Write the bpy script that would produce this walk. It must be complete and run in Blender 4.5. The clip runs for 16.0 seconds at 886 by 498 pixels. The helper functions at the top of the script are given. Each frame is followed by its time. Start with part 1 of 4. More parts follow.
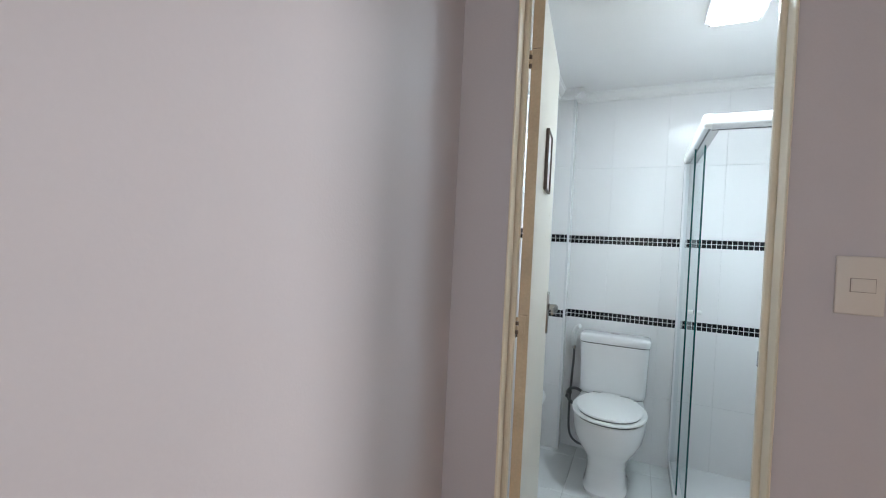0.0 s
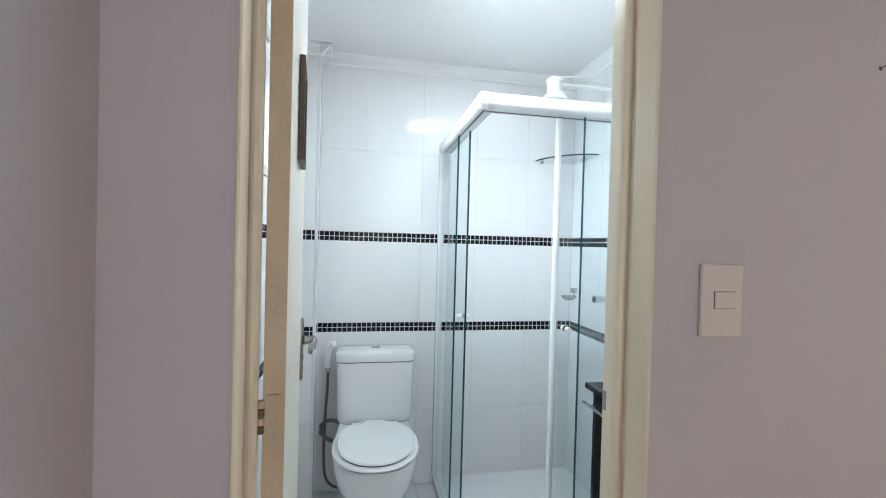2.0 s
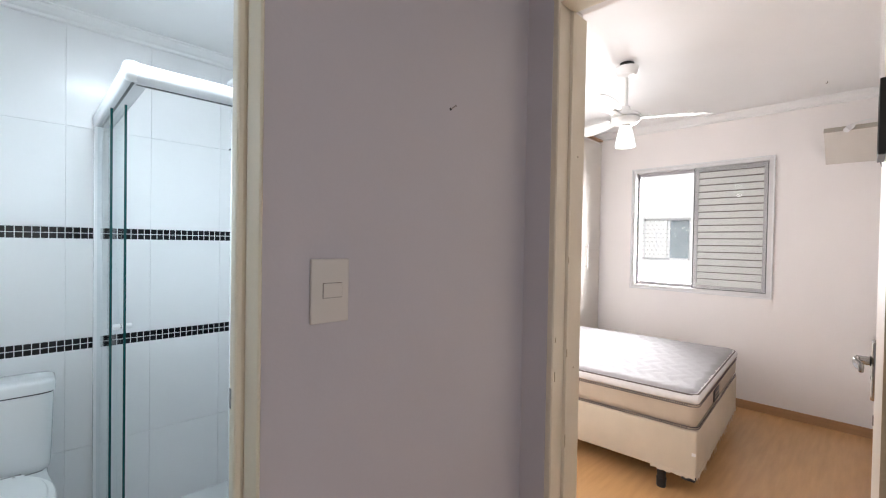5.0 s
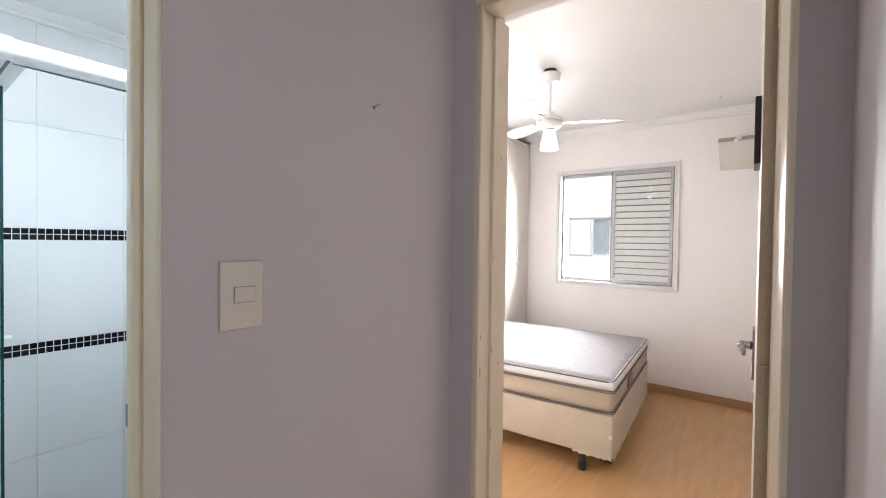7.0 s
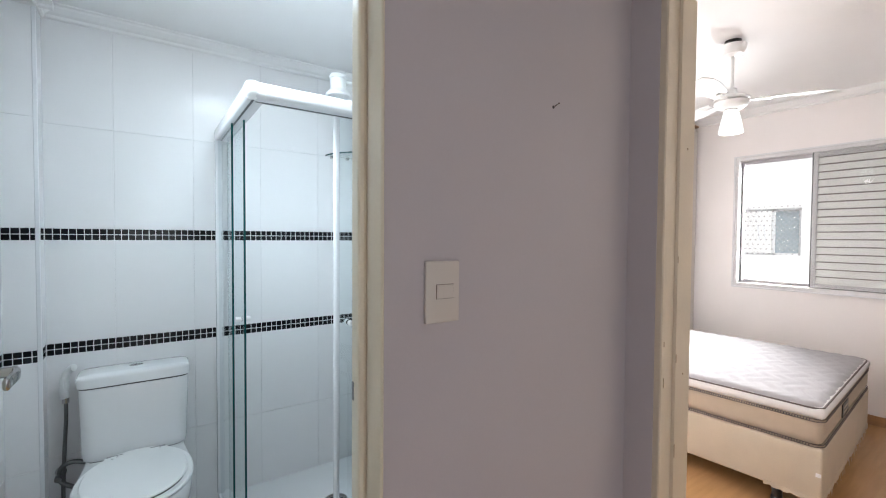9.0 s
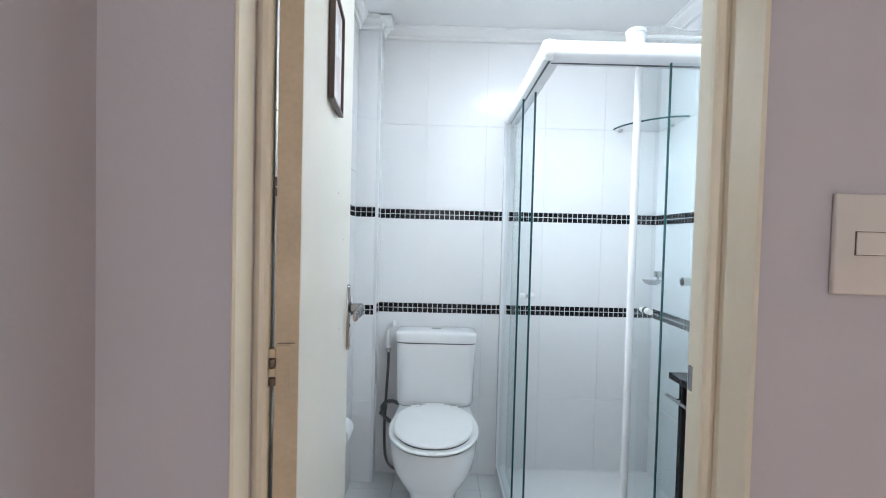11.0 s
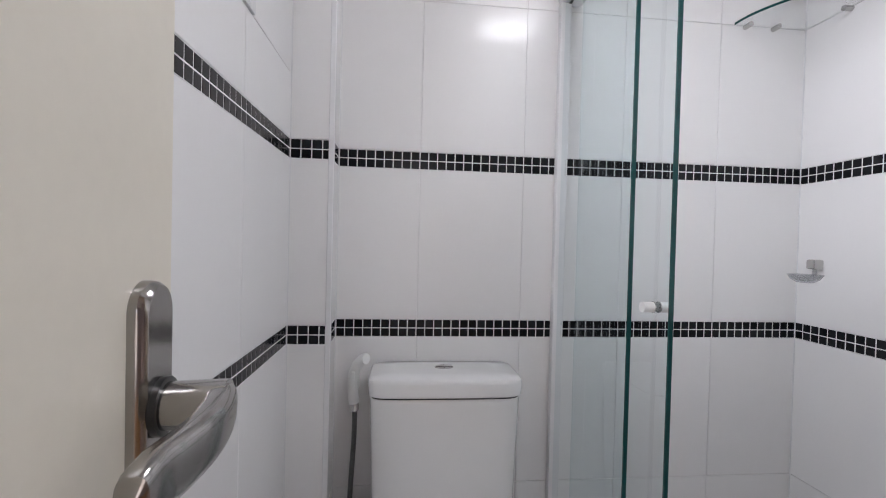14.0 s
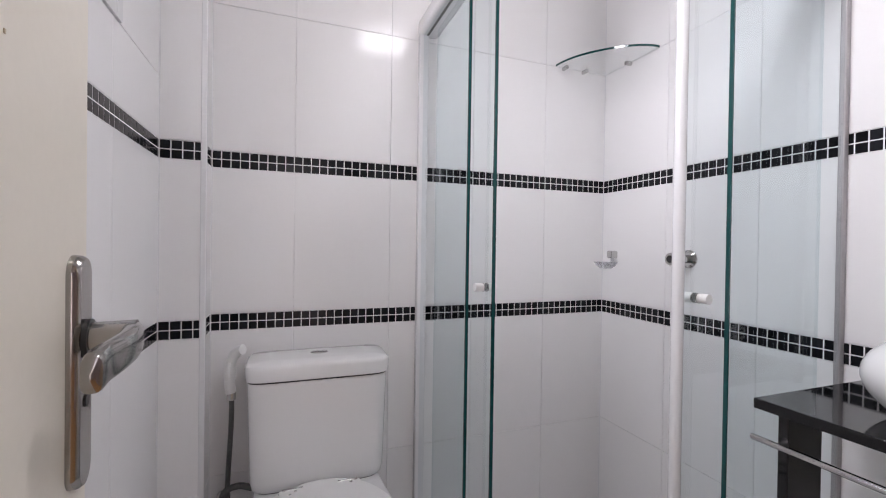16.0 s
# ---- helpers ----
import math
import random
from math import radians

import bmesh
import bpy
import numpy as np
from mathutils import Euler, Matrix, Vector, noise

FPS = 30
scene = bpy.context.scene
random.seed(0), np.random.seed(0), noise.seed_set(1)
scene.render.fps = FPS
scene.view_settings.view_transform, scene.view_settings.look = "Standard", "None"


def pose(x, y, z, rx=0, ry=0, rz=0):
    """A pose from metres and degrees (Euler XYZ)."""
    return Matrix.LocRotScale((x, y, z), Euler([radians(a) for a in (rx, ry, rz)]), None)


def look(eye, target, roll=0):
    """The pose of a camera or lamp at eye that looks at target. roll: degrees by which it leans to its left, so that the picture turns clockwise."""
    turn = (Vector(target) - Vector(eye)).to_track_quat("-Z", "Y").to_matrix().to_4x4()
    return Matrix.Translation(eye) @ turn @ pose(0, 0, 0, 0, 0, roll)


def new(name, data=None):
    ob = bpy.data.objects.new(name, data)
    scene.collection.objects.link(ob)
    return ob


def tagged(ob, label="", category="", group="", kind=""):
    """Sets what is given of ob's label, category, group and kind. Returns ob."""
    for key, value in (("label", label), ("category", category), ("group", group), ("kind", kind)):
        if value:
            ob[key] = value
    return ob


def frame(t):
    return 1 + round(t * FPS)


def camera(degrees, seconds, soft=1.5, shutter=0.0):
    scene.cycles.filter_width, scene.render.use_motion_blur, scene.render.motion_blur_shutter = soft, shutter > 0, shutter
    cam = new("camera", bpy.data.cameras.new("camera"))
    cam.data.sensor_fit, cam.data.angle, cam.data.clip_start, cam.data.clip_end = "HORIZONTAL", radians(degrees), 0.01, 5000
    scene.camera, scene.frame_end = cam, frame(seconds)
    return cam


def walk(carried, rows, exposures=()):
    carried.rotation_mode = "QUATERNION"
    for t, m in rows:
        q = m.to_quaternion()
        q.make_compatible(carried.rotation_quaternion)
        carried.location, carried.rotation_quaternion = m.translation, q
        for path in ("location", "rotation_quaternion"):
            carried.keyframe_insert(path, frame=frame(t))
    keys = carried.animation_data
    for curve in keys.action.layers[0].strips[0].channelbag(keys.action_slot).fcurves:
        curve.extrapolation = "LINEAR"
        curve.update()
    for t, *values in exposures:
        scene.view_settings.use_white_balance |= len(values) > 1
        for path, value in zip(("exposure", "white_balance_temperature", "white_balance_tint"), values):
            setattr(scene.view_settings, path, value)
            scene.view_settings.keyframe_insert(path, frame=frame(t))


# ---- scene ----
cam = camera(92.5, 16.0, soft=1.1)
PATH = [
    (0, (0.057, 0.081, 1.287), (-0.779, 1.898, 1.256), 2.8),
    (0.5, (-0.07, 0.233, 1.294), (-0.547, 2.175, 1.266), 2.5),
    (1, (-0.126, 0.416, 1.29), (-0.294, 2.409, 1.269), 2.1),
    (1.5, (-0.141, 0.581, 1.303), (-0.022, 2.578, 1.282), 1.8),
    (2, (-0.123, 0.678, 1.324), (0.245, 2.644, 1.3), 1.5),
    (2.5, (-0.099, 0.696, 1.325), (0.519, 2.598, 1.301), 1.4),
    (3, (-0.071, 0.671, 1.331), (0.772, 2.485, 1.304), 1.2),
    (3.5, (-0.029, 0.643, 1.334), (1.002, 2.357, 1.305), 1.3),
    (4, (0.002, 0.614, 1.333), (1.189, 2.223, 1.306), 1.2),
    (4.5, (0.037, 0.582, 1.337), (1.344, 2.096, 1.309), 1.1),
    (5, (0.066, 0.554, 1.338), (1.469, 1.979, 1.308), 1.0),
    (5.2, (0.075, 0.546, 1.338), (1.512, 1.937, 1.308), 1.0),
    (7.3, (0.088, 0.532, 1.344), (1.699, 1.717, 1.311), 0.6),
    (7.5, (0.082, 0.546, 1.343), (1.697, 1.725, 1.311), 0.5),
    (8, (0.065, 0.587, 1.341), (1.675, 1.773, 1.304), 0.6),
    (8.5, (0.039, 0.615, 1.346), (1.494, 1.986, 1.304), 0.4),
    (9, (-0.002, 0.598, 1.351), (1.142, 2.237, 1.296), 0.4),
    (9.5, (-0.014, 0.57, 1.339), (0.731, 2.425, 1.281), 0.6),
    (10, (-0.01, 0.557, 1.313), (0.32, 2.529, 1.254), 1.0),
    (10.2, (-0.008, 0.572, 1.299), (0.18, 2.562, 1.24), 1.2),
    (12.3, (-0.128, 1.296, 1.15), (-0.18, 3.295, 1.105), 1.4),
    (12.5, (-0.134, 1.358, 1.148), (-0.194, 3.357, 1.102), 1.3),
    (13, (-0.158, 1.548, 1.126), (-0.212, 3.546, 1.084), 1.4),
    (13.5, (-0.175, 1.701, 1.117), (-0.172, 3.7, 1.079), 1.4),
    (14, (-0.167, 1.775, 1.113), (0.02, 3.766, 1.083), 1.4),
    (14.5, (-0.152, 1.768, 1.116), (0.24, 3.729, 1.096), 1.3),
    (15, (-0.135, 1.722, 1.115), (0.423, 3.642, 1.097), 1.1),
    (15.5, (-0.136, 1.654, 1.109), (0.501, 3.549, 1.089), 1.0),
    (16, (-0.142, 1.59, 1.101), (0.547, 3.467, 1.084), 0.8),
]
EXPOSURES = [(0.0, 0.20, 6450, 9), (1.5, 0.40, 6450, 9), (2.5, 0.36, 6400, 9), (3.5, 0.10, 6350, 9), (5.2, 0.2, 6350, 10), (7.5, 0.28, 6400, 10),
             (8.5, 0.16, 6350, 10), (9.5, 0.24, 6350, 10), (10.2, 0.62, 6350, 10), (12.3, 0.0, 6650, 20), (13.5, -0.15, 7150, 24), (14.5, -0.22, 7300, 26), (16.0, -0.10, 7400, 29)]
walk(cam, [(t, look(eye, target, roll)) for t, eye, target, roll in PATH], EXPOSURES)

# ---- world, sun and large lights ----
world = bpy.data.worlds.new("sky")
scene.world = world
world.use_nodes = True
wn = world.node_tree.nodes
sky = wn.new("ShaderNodeTexSky")
sky.sky_type = "NISHITA"
sky.sun_disc = False
sky.sun_elevation, sky.sun_rotation = radians(50), radians(233)
world.node_tree.links.new(sky.outputs[0], wn["Background"].inputs[0])
wn["Background"].inputs[1].default_value = 0.12


def lamp(name, kind, energy, m, color=(1, 1, 1), size=(0.1, 0.1)):
    data = bpy.data.lights.new(name, kind)
    data.energy, data.color = energy, color
    if kind == "AREA":
        data.shape, data.size, data.size_y = "RECTANGLE", size[0], size[1]
    ob = new(name, data)
    ob.matrix_world = m
    return ob


sun = lamp("sun", "SUN", 5.0, look((0, 0, 12), (8.0, 6.0, 0)), (1, 0.96, 0.9))
sun.data.angle = radians(0.5)
lamp("bath_ceiling_lamp_light", "AREA", 7.6, look((0.365, 2.04, 2.255), (0.366, 2.04, 0)), (0.82, 0.98, 1.08), (0.17, 0.30))
bed_light = lamp("bedroom_window_light", "AREA", 62, look((4.47, 1.95, 1.45), (1.4, 2.7, 1.05)), (1, 0.985, 0.985), (0.5, 1.1))
bath_light = lamp("bath_window_light", "AREA", 8.2, look((-0.60, 2.24, 1.83), (1, 2.24, 1.3)), (0.83, 0.98, 1.10), (0.8, 0.5))
# three unseen fill lamps, added to balance brightness on the hall walls
lamp("hall_fill_south_east_light", "AREA", 1.5, look((2.4, -1.36, 1.4), (-0.4, 0.8, 1.3)), (0.84, 0.97, 1.08), (0.95, 1.35))
lamp("hall_fill_west_light", "AREA", 27, look((-2.58, -0.85, 1.4), (0, -0.5, 1.2)), (0.86, 0.98, 1.10), (1.4, 1.3))
lamp("hall_fill_south_light", "AREA", 6.6, look((0.0, -1.36, 1.25), (0.0, 2, 1.25)), (0.98, 1, 1.02), (0.8, 1.9))
bulb = lamp("fan_lamp_light", "POINT", 0.3, pose(2.75, 1.665, 1.95), (1, 1, 0.95))
bed_light.data.spread = radians(95)
bath_light.data.spread = radians(105)
bulb.data.shadow_soft_size = 0.03


# ---- materials ----
def material(name, color, rough=0.5, metal=0.0, vary=0.06, scale=6.0, grain=120.0, bump=0.0, bump_scale=200.0,
             per_object=0.0, coat=0.0, stretch=(1, 1, 1), dark=None):
    """Colour with variation at two scales, roughness variation and fine relief, in metres."""
    mat = bpy.data.materials.new(name)
    mat.use_nodes = True
    nt = mat.node_tree
    n, l = nt.nodes, nt.links
    bsdf = n["Principled BSDF"]
    bsdf.inputs["Metallic"].default_value = metal
    bsdf.inputs["Coat Weight"].default_value = coat
    geo = n.new("ShaderNodeNewGeometry")
    mp = n.new("ShaderNodeMapping")
    mp.inputs["Scale"].default_value = stretch
    l.new(geo.outputs["Position"], mp.inputs["Vector"])
    big = n.new("ShaderNodeTexNoise")
    big.inputs["Scale"].default_value, big.inputs["Detail"].default_value = scale, 4
    fine = n.new("ShaderNodeTexNoise")
    fine.inputs["Scale"].default_value, fine.inputs["Detail"].default_value = grain, 3
    l.new(mp.outputs[0], big.inputs["Vector"])
    l.new(mp.outputs[0], fine.inputs["Vector"])
    add = n.new("ShaderNodeMath")
    add.operation = "MULTIPLY_ADD"
    l.new(fine.outputs["Fac"], add.inputs[0])
    add.inputs[1].default_value = 0.4
    l.new(big.outputs["Fac"], add.inputs[2])
    ramp = n.new("ShaderNodeMapRange")
    ramp.inputs["From Min"].default_value, ramp.inputs["From Max"].default_value = 0.4, 1.0
    ramp.inputs["To Min"].default_value, ramp.inputs["To Max"].default_value = 0.0, 1.0
    l.new(add.outputs[0], ramp.inputs["Value"])
    mix = n.new("ShaderNodeMix")
    mix.data_type = "RGBA"
    low = dark or tuple(c * (1 - vary) for c in color)
    high = tuple(min(1, c * (1 + vary)) for c in color)
    mix.inputs["A"].default_value, mix.inputs["B"].default_value = (*low, 1), (*high, 1)
    l.new(ramp.outputs[0], mix.inputs["Factor"])
    out = mix.outputs["Result"]
    if per_object:
        info = n.new("ShaderNodeObjectInfo")
        hsv = n.new("ShaderNodeHueSaturation")
        rng = n.new("ShaderNodeMapRange")
        rng.inputs["To Min"].default_value, rng.inputs["To Max"].default_value = 1 - per_object, 1 + per_object
        l.new(info.outputs["Random"], rng.inputs["Value"])
        l.new(rng.outputs[0], hsv.inputs["Value"])
        l.new(out, hsv.inputs["Color"])
        out = hsv.outputs[0]
    l.new(out, bsdf.inputs["Base Color"])
    rr = n.new("ShaderNodeMapRange")
    rr.inputs["To Min"].default_value, rr.inputs["To Max"].default_value = max(0.02, rough * 0.85), min(1, rough * 1.15)
    l.new(big.outputs["Fac"], rr.inputs["Value"])
    l.new(rr.outputs[0], bsdf.inputs["Roughness"])
    if bump:
        bn = n.new("ShaderNodeTexNoise")
        bn.inputs["Scale"].default_value, bn.inputs["Detail"].default_value = bump_scale, 3
        l.new(mp.outputs[0], bn.inputs["Vector"])
        bp = n.new("ShaderNodeBump")
        bp.inputs["Strength"].default_value, bp.inputs["Distance"].default_value = bump, 0.002
        l.new(bn.outputs["Fac"], bp.inputs["Height"])
        l.new(bp.outputs[0], bsdf.inputs["Normal"])
    return mat


def glass(name, color, rough=0.0, grazing=0.5, facing=0.04):
    """Thin clear pane: mostly transparent, with a Fresnel gloss."""
    mat = bpy.data.materials.new(name)
    mat.use_nodes = True
    n, l = mat.node_tree.nodes, mat.node_tree.links
    n.remove(n["Principled BSDF"])
    tr, gl, fr, mx = (n.new(k) for k in ("ShaderNodeBsdfTransparent", "ShaderNodeBsdfGlossy", "ShaderNodeLayerWeight", "ShaderNodeMixShader"))
    tr.inputs[0].default_value = (*color, 1)
    gl.inputs["Roughness"].default_value = rough
    pw, ma = n.new("ShaderNodeMath"), n.new("ShaderNodeMath")
    pw.operation, ma.operation = "POWER", "MULTIPLY_ADD"
    fr.inputs["Blend"].default_value = 0.5
    pw.inputs[1].default_value = 5.0
    ma.inputs[1].default_value, ma.inputs[2].default_value = grazing, facing
    l.new(fr.outputs["Facing"], pw.inputs[0])
    l.new(pw.outputs[0], ma.inputs[0])
    l.new(ma.outputs[0], mx.inputs[0])
    l.new(tr.outputs[0], mx.inputs[1])
    l.new(gl.outputs[0], mx.inputs[2])
    l.new(mx.outputs[0], n["Material Output"].inputs[0])
    return mat


def glow(name, color, strength):
    mat = bpy.data.materials.new(name)
    mat.use_nodes = True
    b = mat.node_tree.nodes["Principled BSDF"]
    b.inputs["Base Color"].default_value = (*color, 1)
    b.inputs["Roughness"].default_value = 0.3
    b.inputs["Emission Color"].default_value = (*color, 1)
    b.inputs["Emission Strength"].default_value = strength
    return mat


HALL = material("hall_paint", (0.54, 0.505, 0.525), 0.6, vary=0.025, scale=2.5, bump=0.15, bump_scale=140)
BEDWALL = material("bedroom_paint", (0.86, 0.822, 0.805), 0.8, vary=0.02, scale=2.5, bump=0.12, bump_scale=140)
CEIL = material("ceiling_paint", (0.82, 0.81, 0.80), 0.85, vary=0.02, scale=3, bump=0.1, bump_scale=120)
CREAM = material("cream_enamel", (0.72, 0.67, 0.58), 0.34, vary=0.04, scale=5, bump=0.08, bump_scale=60)
JAMB = material("yellowed_enamel", (0.76, 0.675, 0.53), 0.32, vary=0.05, scale=5, bump=0.12, bump_scale=60)
RAWEDGE = material("worn_cream_edge", (0.55, 0.44, 0.30), 0.5, vary=0.18, scale=9, bump=0.25, bump_scale=90)
TILE = material("white_glazed_tile", (0.80, 0.79, 0.79), 0.13, vary=0.015, scale=3, per_object=0.012, bump=0.03, bump_scale=14)
TILE.node_tree.nodes["Principled BSDF"].inputs["Specular IOR Level"].default_value = 0.14
GROUT = material("grout", (0.55, 0.54, 0.52), 0.9, vary=0.12, scale=14)
WHITEGROUT = material("white_grout", (0.78, 0.78, 0.78), 0.9, vary=0.08, scale=20)
MOSAIC = material("black_glass_mosaic", (0.012, 0.012, 0.014), 0.12, vary=0.25, scale=20, per_object=0.5)
MOSAIC.node_tree.nodes["Principled BSDF"].inputs["Specular IOR Level"].default_value = 0.2
FLOORTILE = material("white_floor_tile", (0.74, 0.75, 0.74), 0.16, vary=0.03, scale=5, per_object=0.02)
CHINA = material("white_china", (0.80, 0.80, 0.80), 0.1, vary=0.01, scale=4, coat=0.3)
PLASTIC = material("white_plastic", (0.80, 0.80, 0.79), 0.3, vary=0.015, scale=8)
SWITCHP = material("ivory_plastic", (0.66, 0.615, 0.56), 0.35, vary=0.02, scale=8)
ALUWHITE = material("white_lacquered_aluminium", (0.75, 0.75, 0.76), 0.25, vary=0.015, scale=6)
ALU = material("anodised_aluminium", (0.36, 0.345, 0.35), 0.4, metal=0.35, vary=0.08, scale=9, stretch=(1, 1, 8))
PALEALU = material("pale_aluminium", (0.62, 0.61, 0.61), 0.4, metal=0.2, vary=0.08, scale=9)
CHROME = material("chrome", (0.55, 0.54, 0.53), 0.08, metal=1.0, vary=0.05, scale=20)
LEVER = material("worn_chrome", (0.37, 0.355, 0.345), 0.15, metal=1.0, vary=0.12, scale=25)
STEEL = material("brushed_steel", (0.37, 0.355, 0.345), 0.2, metal=1.0, vary=0.15, scale=20, stretch=(1, 1, 5))
BLACKGLASS = material("black_glass", (0.008, 0.008, 0.009), 0.06, vary=0.2, scale=10)
BLACK = material("black_plastic", (0.015, 0.015, 0.016), 0.35, vary=0.2, scale=20)
GLASS = glass("shower_glass", (0.865, 0.915, 0.922), 0.0, 0.35, 0.075)
GLASSEDGE = material("green_glass_edge", (0.006, 0.06, 0.06), 0.1, vary=0.2, scale=12)
CLEAR = bpy.data.materials.new("clear_glass_inner_face")
CLEAR.use_nodes = True
clear_bsdf = CLEAR.node_tree.nodes.new("ShaderNodeBsdfTransparent")
clear_bsdf.inputs[0].default_value = (0.915, 0.957, 0.963, 1)
CLEAR.node_tree.links.new(clear_bsdf.outputs[0], CLEAR.node_tree.nodes["Material Output"].inputs[0])
SOAP = glass("clear_soap_plastic", (0.88, 0.89, 0.90), 0.35, 0.5, 0.16)
PANE = glass("window_pane", (0.97, 0.98, 0.98))
LAMINATE = material("oak_laminate", (0.55, 0.32, 0.145), 0.22, vary=0.11, scale=3.5, grain=45, bump=0.05, bump_scale=60, stretch=(1, 9, 1))
BASEWOOD = material("baseboard_wood", (0.42, 0.24, 0.12), 0.4, vary=0.14, scale=5, grain=60, stretch=(1, 1, 9))
BORDER = material("white_mattress_border", (0.74, 0.72, 0.71), 0.9, vary=0.03, scale=12, grain=300, bump=0.25, bump_scale=350)
# white like the border, but darkened so the window light doesn't burn it out
DIM_QUILT = material("white_quilted_knit_dimmed", (0.40, 0.39, 0.40), 0.9, vary=0.03, scale=12, grain=300, bump=0.25, bump_scale=350)
TICK = material("beige_mattress_side", (0.50, 0.415, 0.32), 0.9, vary=0.05, scale=18, grain=300, bump=0.3, bump_scale=300)
SUEDE = material("cream_suede", (0.57, 0.49, 0.38), 0.9, vary=0.07, scale=7, grain=200, bump=0.3, bump_scale=220)
# also colours the sheet that stands in for shade between shutter slats
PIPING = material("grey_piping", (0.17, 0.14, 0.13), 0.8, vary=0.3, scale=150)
FACADE = material("white_facade", (0.80, 0.79, 0.77), 0.9, vary=0.03, scale=1)
FARGLASS = material("far_window_glass", (0.20, 0.26, 0.29), 0.1, vary=0.2, scale=3)
NET = material("safety_net_cord", (0.75, 0.75, 0.73), 0.8)
DIFFUSER = glow("lamp_diffuser", (0.85, 0.98, 1.06), 17.0)
SHADEGLOW = glow("frosted_lamp_glass", (0.90, 1.0, 0.97), 0.85)
PICFRAME = material("dark_wood_frame", (0.09, 0.06, 0.045), 0.4, vary=0.2, scale=30)
PICTURE = material("faded_print", (0.66, 0.58, 0.56), 0.4, vary=0.28, scale=14, grain=40)
PAPER = material("toilet_paper", (0.82, 0.82, 0.81), 0.95, vary=0.03, scale=40, bump=0.2)
HINGE = material("tarnished_hinge", (0.16, 0.12, 0.09), 0.5, metal=0.6, vary=0.4, scale=60)
SLAT = material("grey_aluminium_slat", (0.70, 0.69, 0.665), 0.45, metal=0.05, vary=0.05, scale=10)
SHELFBOARD = material("beige_shelf_board", (0.70, 0.655, 0.60), 0.5, vary=0.04, scale=6)
SHELFEDGE = material("shelf_edge_band", (0.46, 0.42, 0.35), 0.6, vary=0.08)
HOSE = material("braided_hose", (0.16, 0.16, 0.16), 0.35, metal=0.9, vary=0.3, scale=250)


# ---- mesh helpers ----
def link(name, bm, mat, parent=None, label="", smooth=False):
    mesh = bpy.data.meshes.new(name)
    if smooth:
        for f in bm.faces:
            f.smooth = True
    bm.to_mesh(mesh)
    bm.free()
    mesh.materials.append(mat)
    if smooth:
        mesh.set_sharp_from_angle(angle=radians(38))
    ob = new(name, mesh)
    if parent is not None:
        ob.parent = parent
    return tagged(ob, label)


def part(name, bm, mat, parent, label="", smooth=False):
    return link(name, bm, mat, parent, label, smooth)


def thing(name, label, category, m=None, group=""):
    ob = new(name)
    ob.empty_display_size = 0.1
    if m is not None:
        ob.matrix_basis = m
    return tagged(ob, label, category, group)


def add_box(bm, x0, x1, y0, y1, z0, z1, bevel=0.0, seg=2):
    made = bmesh.ops.create_cube(bm, size=1)["verts"]
    for v in made:
        v.co = Vector((x0 + (v.co.x + 0.5) * (x1 - x0), y0 + (v.co.y + 0.5) * (y1 - y0), z0 + (v.co.z + 0.5) * (z1 - z0)))
    if bevel:
        edges = list({e for v in made for e in v.link_edges})
        bmesh.ops.bevel(bm, geom=edges, offset=bevel, segments=seg, affect="EDGES", profile=0.5, clamp_overlap=True)
    return bm


def box(x0, x1, y0, y1, z0, z1, bevel=0.0, seg=2):
    return add_box(bmesh.new(), x0, x1, y0, y1, z0, z1, bevel, seg)


def boxes(*rows, bevel=0.0):
    bm = bmesh.new()
    for r in rows:
        add_box(bm, *r, bevel=bevel)
    return bm


def add_rod(bm, a, b, r, r2=None, seg=16):
    a, b = Vector(a), Vector(b)
    d = b - a
    m = Matrix.Translation((a + b) / 2) @ d.to_track_quat("Z", "Y").to_matrix().to_4x4()
    bmesh.ops.create_cone(bm, cap_ends=True, segments=seg, radius1=r, radius2=r if r2 is None else r2, depth=d.length, matrix=m)
    return bm


def rod(a, b, r, r2=None, seg=16):
    return add_rod(bmesh.new(), a, b, r, r2, seg)


def lathe(profile, seg=32, center=(0, 0, 0), sx=1.0, sy=1.0):
    """Rings of (radius, height) turned about z; closed where the radius is 0."""
    bm = bmesh.new()
    rings = []
    for r, z in profile:
        if r < 1e-6:
            rings.append([bm.verts.new((center[0], center[1], center[2] + z))])
        else:
            rings.append([bm.verts.new((center[0] + sx * r * math.cos(2 * math.pi * i / seg), center[1] + sy * r * math.sin(2 * math.pi * i / seg),
                                        center[2] + z)) for i in range(seg)])
    for a, b in zip(rings, rings[1:]):
        for i in range(seg):
            j = (i + 1) % seg
            q = [a[i % len(a)], a[j % len(a)], b[j % len(b)], b[i % len(b)]]
            q = list(dict.fromkeys(q))
            if len(q) > 2:
                bm.faces.new(q)
    bmesh.ops.recalc_face_normals(bm, faces=bm.faces)
    return bm


def loft(sections, close=True):
    """Skin rings of equal count, capped at both ends."""
    bm = bmesh.new()
    rings = [[bm.verts.new(p) for p in s] for s in sections]
    k = len(rings[0])
    for a, b in zip(rings, rings[1:]):
        for i in range(k):
            bm.faces.new((a[i], a[(i + 1) % k], b[(i + 1) % k], b[i]))
    if close:
        bm.faces.new(rings[0][::-1])
        bm.faces.new(rings[-1])
    bmesh.ops.recalc_face_normals(bm, faces=bm.faces)
    return bm


